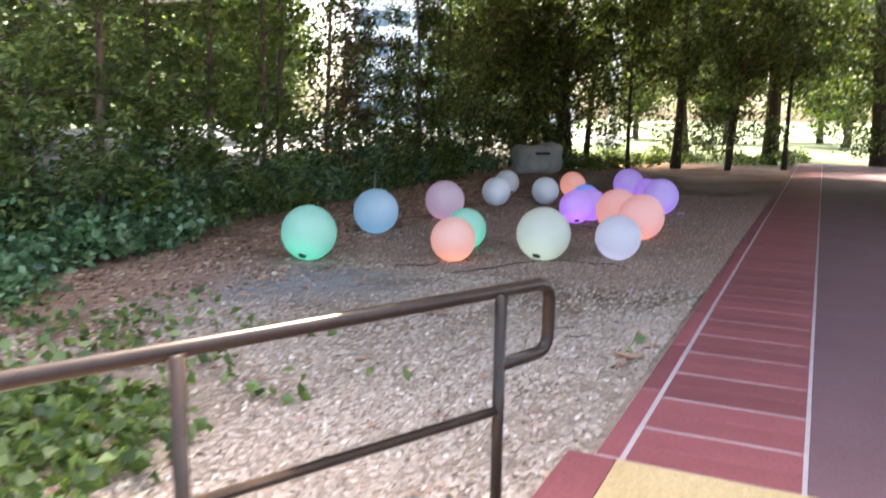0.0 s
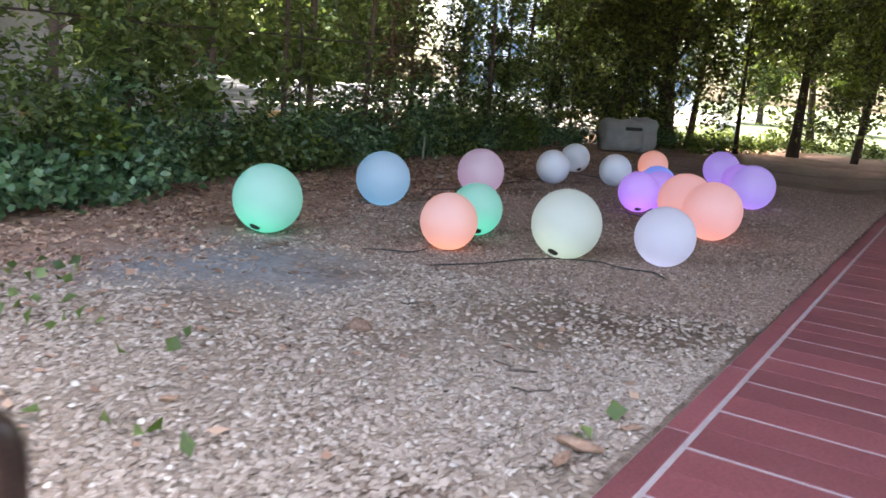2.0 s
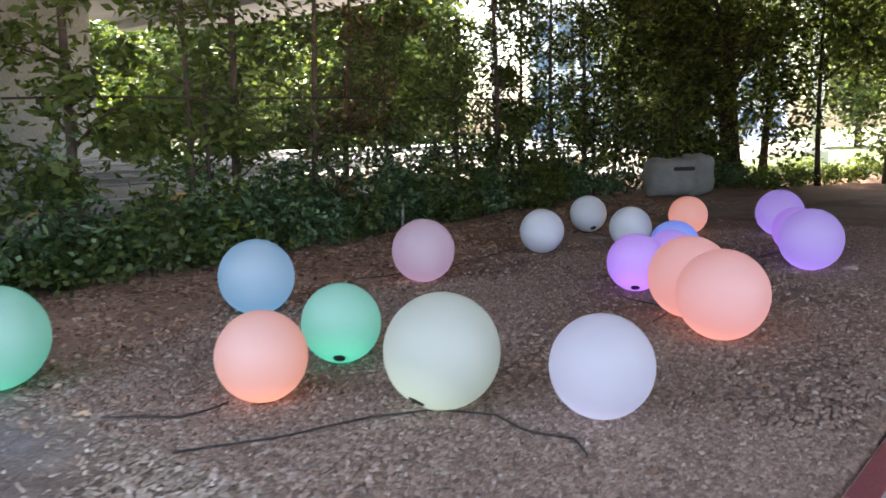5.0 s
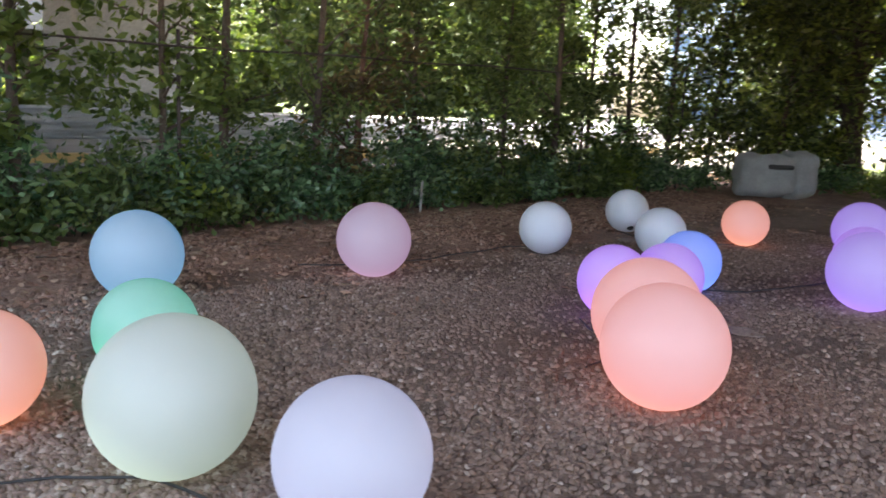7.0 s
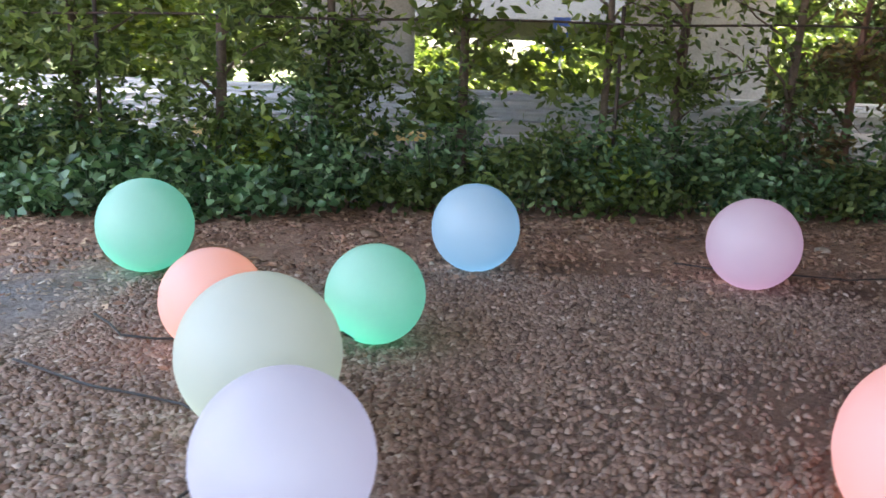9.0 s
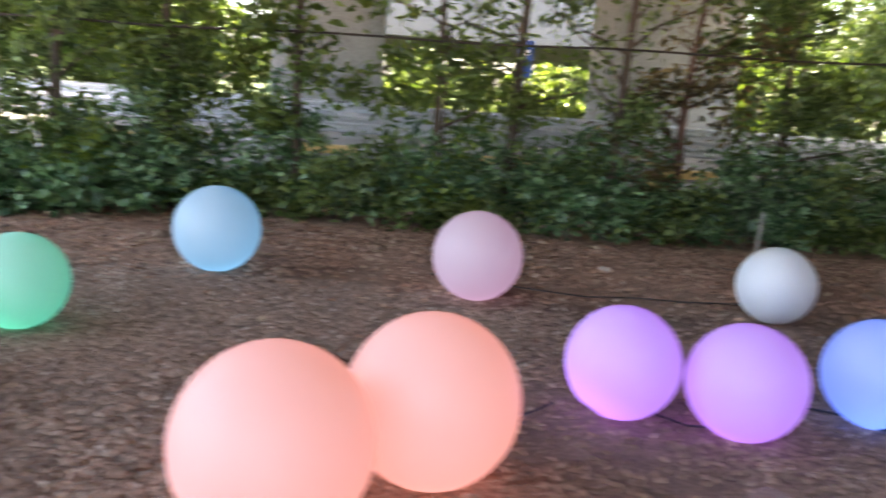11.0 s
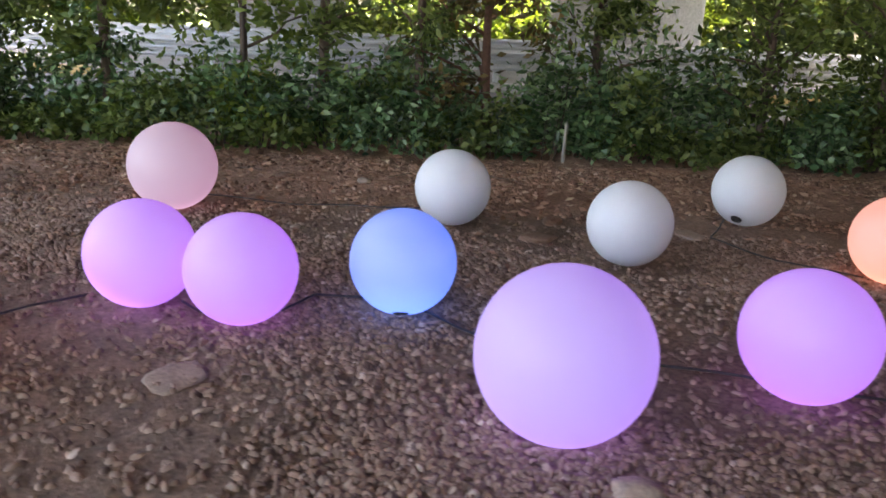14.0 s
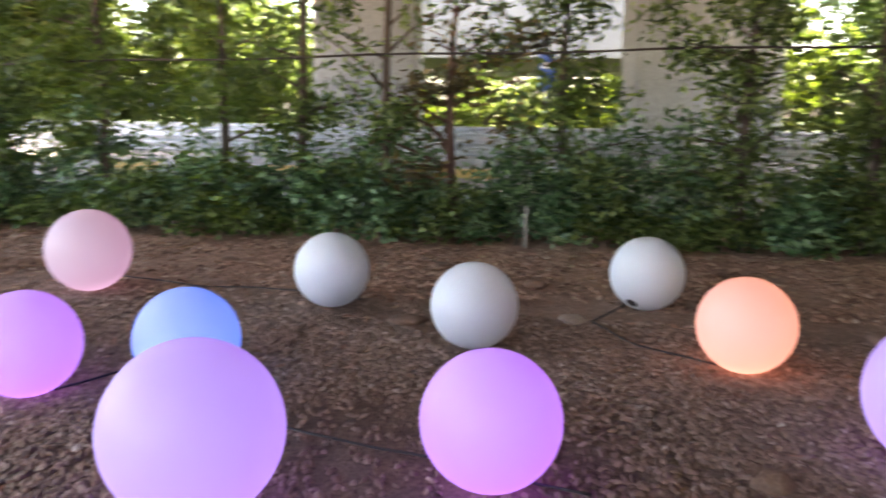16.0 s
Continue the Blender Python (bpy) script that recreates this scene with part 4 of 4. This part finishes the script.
# ---- loose stones, chips and dead leaves ----
def scatter(n, s0, s1, w0, w1, bias=1.0):
    s = rng.uniform(s0, s1, n)
    w = w0 + (w1 - w0) * rng.random(n) ** bias
    x = J0.x + U.x * s + N.x * w
    y = J0.y + U.y * s + N.y * w
    d = -((x - H0.x) * HN.x + (y - H0.y) * HN.y)
    keep = d > 0.05
    ash = np.hypot(x + 2.6, (y - 7.6) * 1.7) + rng.normal(0, 0.35, n) < 2.1
    worn = np.array([noise.noise(Vector((a * 0.8, b * 0.8, 7.0))) for a, b in zip(x, y)]) + rng.normal(0, 0.16, n) < -0.06
    bare = np.hypot(x - 1.45, (y - 6.95) * 1.5) + rng.normal(0, 0.22, n) < 1.0
    keep &= ~(bare & (rng.random(n) < 0.72))
    keep &= ~(ash & (rng.random(n) < 0.85)) & ~(worn & (rng.random(n) < 0.85))
    x, y = x[keep], y[keep]
    z = np.array([ground_height(a, b) for a, b in zip(x, y)])
    return np.stack([x, y, z + 0.004], 1)


stones("gravel", scatter(113000, 3.2, 13.5, -0.12, -4.6, 1.8), 0.021, 0.6, M_STONES, "loose brown and grey gravel stones", "gravel")
stones("wood_chips", scatter(64000, -2.5, 5.0, -0.14, -4.5, 1.4), 0.021, 0.26, M_CHIPS, "pale wood chips strewn on the soil", "wood chips")


def litter(n, s0, s1, spread):
    s = rng.uniform(s0, s1, n)
    d = -np.abs(rng.normal(0, spread, n)) - 0.02
    x, y = H0.x + HD.x * s + HN.x * d, H0.y + HD.y * s + HN.y * d
    off = (x - J0.x) * N.x + (y - J0.y) * N.y < -0.2
    x, y, n = x[off], y[off], int(off.sum())
    z = np.array([ground_height(a, b) for a, b in zip(x, y)]) + 0.008 + 0.012 * rng.random(n)
    a = rng.uniform(0, 6.28, n)
    c, sn = np.cos(a), np.sin(a)
    ln, wd = rng.uniform(0.02, 0.055, n), rng.uniform(0.01, 0.026, n)
    lift = rng.uniform(-0.008, 0.02, (n, 4))
    v = np.empty((n, 4, 3))
    for i, (p, q) in enumerate(((-1, 0), (0, 1), (1, 0), (0, -1))):
        v[:, i, 0] = x + c * ln * p - sn * wd * q
        v[:, i, 1] = y + sn * ln * p + c * wd * q
        v[:, i, 2] = np.maximum(z + lift[:, i], z - 0.004)
    i = np.arange(n)[:, None] * 4
    tris = np.concatenate([i + [0, 2, 1], i + [0, 3, 2]], axis=1).reshape(-1)
    ob = mesh_np("dead_leaves", v.reshape(-1, 3), tris, M_LITTER)
    tagged(ob, "dry brown dead leaves along the hedge", "dead leaves", kind="stuff")


litter(6000, -6, 12, 1.3)
litter(500, -8, -2.5, 3.4)


def soil_lumps(n):
    s, d = rng.uniform(-4, 11, n), -0.15 - 2.4 * rng.random(n)
    x, y = H0.x + HD.x * s + HN.x * d, H0.y + HD.y * s + HN.y * d
    thick = np.array([noise.noise(Vector((a * 1.4, b * 1.4, 3.0))) for a, b in zip(x, y)]) + rng.normal(0, 0.2, n) > 0.02
    x, y = x[thick], y[thick]
    z = np.array([ground_height(a, b) for a, b in zip(x, y)]) + 0.002
    return np.stack([x, y, z], 1)


M_LUMP = island_material("crumbly_soil", [(0.0, (0.09, 0.048, 0.03)), (0.5, (0.27, 0.15, 0.10)), (0.95, (0.43, 0.27, 0.19)), (1.0, (0.55, 0.44, 0.34))])
stones("soil_lumps", soil_lumps(14000), 0.026, 0.7, M_LUMP, "crumbled reddish brown soil lumps beside the hedge", "soil lumps")


def clod(x, y, r, flat, material, label, category, name):
    """One lump lying on the ground, uneven and worn."""
    bm = bmesh.new()
    bmesh.ops.create_icosphere(bm, subdivisions=3, radius=1)
    for v in bm.verts:
        w = 1 + 0.28 * noise.noise(v.co * 1.3 + Vector((x * 3, y * 3, 0))) + 0.1 * noise.noise(v.co * 3.4 + Vector((y, x, 2)))
        v.co = Vector((v.co.x * r * 1.3 * w, v.co.y * r * w, v.co.z * r * flat * w))
    ob = part(name, bm, material, smooth=True)
    ob.matrix_basis = pose(x, y, ground_height(x, y) + r * flat * 0.55, 0, 0, (x * 977 + y * 313) % 360)
    tagged(ob, label, category)


M_CLOD = simple("dry_earth", (0.15, 0.085, 0.055), (0.24, 0.15, 0.10), 8.0, 0.95, 0.8, 0.01, fine=60)
M_PALE = simple("pale_stone", (0.25, 0.185, 0.145), (0.35, 0.27, 0.215), 9.0, 0.9, 0.6, 0.006, fine=60)
for x, y, r, flat in ((-0.01, 6.3, 0.055, 0.8), (3.82, 15.42, 0.06, 0.8), (0.95, 14.75, 0.07, 0.5), (1.35, 14.45, 0.09, 0.35), (-0.4, 15.0, 0.05, 0.6), (0.4, 15.6, 0.07, 0.5), (-1.0, 13.2, 0.06, 0.5), (2.2, 17.2, 0.08, 0.5), (-1.6, 12.1, 0.06, 0.5), (-2.2, 10.4, 0.07, 0.5), (3.1, 17.8, 0.07, 0.5)):
    clod(x, y, r, flat, M_CLOD, "lump of dry brown earth on the ground", "clod", "clod")
for x, y, r, flat in ((2.88, 12.19, 0.11, 0.10), (4.04, 13.46, 0.065, 0.5), (-0.70, 13.82, 0.05, 0.5), (1.47, 15.52, 0.09, 0.2), (-0.2, 5.6, 0.03, 0.6), (0.3, 5.2, 0.025, 0.6), (0.75, 13.0, 0.03, 0.6)):
    clod(x, y, r, flat, M_PALE, "pale flat stone lying among the gravel", "stone", "stone")


def twig(x, y, yaw, ln):
    d = Vector((math.cos(yaw), math.sin(yaw), 0))
    p = [Vector((x, y, 0)) + d * ln * (k / 4 - 0.5) + Vector((0.03 * math.sin(k * 2.3 + x), 0.03 * math.cos(k * 1.7 + y), 0)) for k in range(5)]
    for q in p:
        q.z = ground_height(q.x, q.y) + 0.015
    tagged(tube("twig", p, [0.006, 0.006, 0.005, 0.004, 0.003], 5, M_BARK), "thin dry twig lying on the soil", "twig", "twigs")


for x, y, yaw, ln in ((-0.55, 15.09, 0.4, 0.4), (-0.9, 14.2, 2.2, 0.35), (-1.4, 12.9, 1.0, 0.3), (0.1, 16.6, 0.2, 0.4), (0.9, 5.9, 2.6, 0.22), (0.2, 6.9, 0.5, 0.2), (1.0, 5.6, 0.1, 0.25), (-2.4, 11.3, 0.9, 0.35)):
    twig(x, y, yaw, ln)
for spec in ((-1.45, 5.75, 0.08, 0.06, 5), (-0.93, 4.25, 0.14, 0.1, 12), (1.25, 5.05, 0.03, 0.03, 5), (-0.6, 4.7, 0.3, 0.2, 5), (-2.0, 5.9, 0.4, 0.3, 12)):
    ivy_patch(*spec)


def dry_leaf(x, y, ln, wd, yaw, curl):
    """One large fallen leaf: pointed outline, raised rim, sunken midrib, stalk."""
    verts, faces = [], []
    for side in (0.0, 0.003):
        for i in range(9):
            t = i / 8
            half = wd * 0.5 * math.sin(math.pi * t) ** 0.7 * (1.15 - 0.4 * t) + 0.002
            for j in range(5):
                q = j / 2 - 1
                verts.append((ln * (t - 0.5), half * q * (1 - 0.2 * curl * abs(q)), 0.012 + side + curl * wd * (0.22 * q * q + 0.3 * (t - 0.5) ** 2) + 0.005 * math.sin(7 * t + 3 * q)))
    for i in range(8):
        for j in range(4):
            k = i * 5 + j
            faces.append((k, k + 5, k + 6, k + 1))
            faces.append((k + 45, k + 46, k + 51, k + 50))
    rim = [i * 5 for i in range(9)] + [41, 42, 43, 44] + [i * 5 + 4 for i in range(7, -1, -1)] + [3, 2, 1]
    for p, q in zip(rim, rim[1:] + rim[:1]):
        faces.append((p, p + 45, q + 45, q))
    ob = thing("dry_leaf", pose(x, y, ground_height(x, y) + 0.004, 0, 0, yaw), "large curled tan dead leaf on the wood chips", "dead leaf", "large fallen leaves")
    raw("blade", verts, faces, M_DRY_LEAF, ob, smooth=True)
    tube("stalk", [(-ln * 0.48, 0, 0.014), (-ln * 0.62, 0.006, 0.012), (-ln * 0.74, 0.016, 0.006)], 0.0022, 5, M_BARK, ob)


M_DRY_LEAF = simple("dry_tan_leaf", (0.27, 0.15, 0.09), (0.42, 0.27, 0.18), 9.0, 0.75, 0.4, 0.003, fine=50)
for x, y, ln, wd, yaw, curl in ((1.20, 4.92, 0.2, 0.1, 160, 1.0), (1.14, 4.78, 0.13, 0.07, 60, 1.3), (1.42, 5.16, 0.1, 0.05, 20, 0.8), (0.0, 6.36, 0.09, 0.05, 40, 1.2), (1.02, 6.3, 0.1, 0.055, 110, 0.9), (2.2, 8.1, 0.09, 0.05, 75, 1.0), (-0.5, 5.0, 0.09, 0.05, 220, 1.1), (2.75, 9.4, 0.09, 0.045, 30, 1.0), (4.2, 13.0, 0.1, 0.05, 150, 1.0)):
    dry_leaf(x, y, ln, wd, yaw, curl)


# ---- walkway tiles ----
def tiles():
    def tile(name, length, width, thick, bevel, s, w, top, meshes={}):
        if (length, width) not in meshes:
            bm = bmesh.new()
            box(bm, width, length, thick, bevel=bevel)
            ob = part(name, bm, M_TILE, PAVEMENT)
            meshes[(length, width)] = ob.data
        else:
            ob = new(name, meshes[(length, width)])
            ob.parent = PAVEMENT
        ob.matrix_basis = pose(*on_path(s, w, WALK_Z + top - thick / 2), rng.normal(0, 0.08), rng.normal(0, 0.08), YAW_U)
    tile("tile", 0.178, 0.715, 0.03, 0.003, -0.594, 0.4105, 0.002)
    for i in range(58):
        for j in range(2):
            if i or j:
                tile("tile", 0.2255, 0.715, 0.03, 0.003, -0.741 + 0.4795 * i + 0.1255 + 0.2285 * j, 0.4105, 0.002)
    for i in range(28):
        tile("edging", 0.992, 0.108, 0.07, 0.008, -0.18 + 1.0 * i, -0.026, 0.002)


tiles()
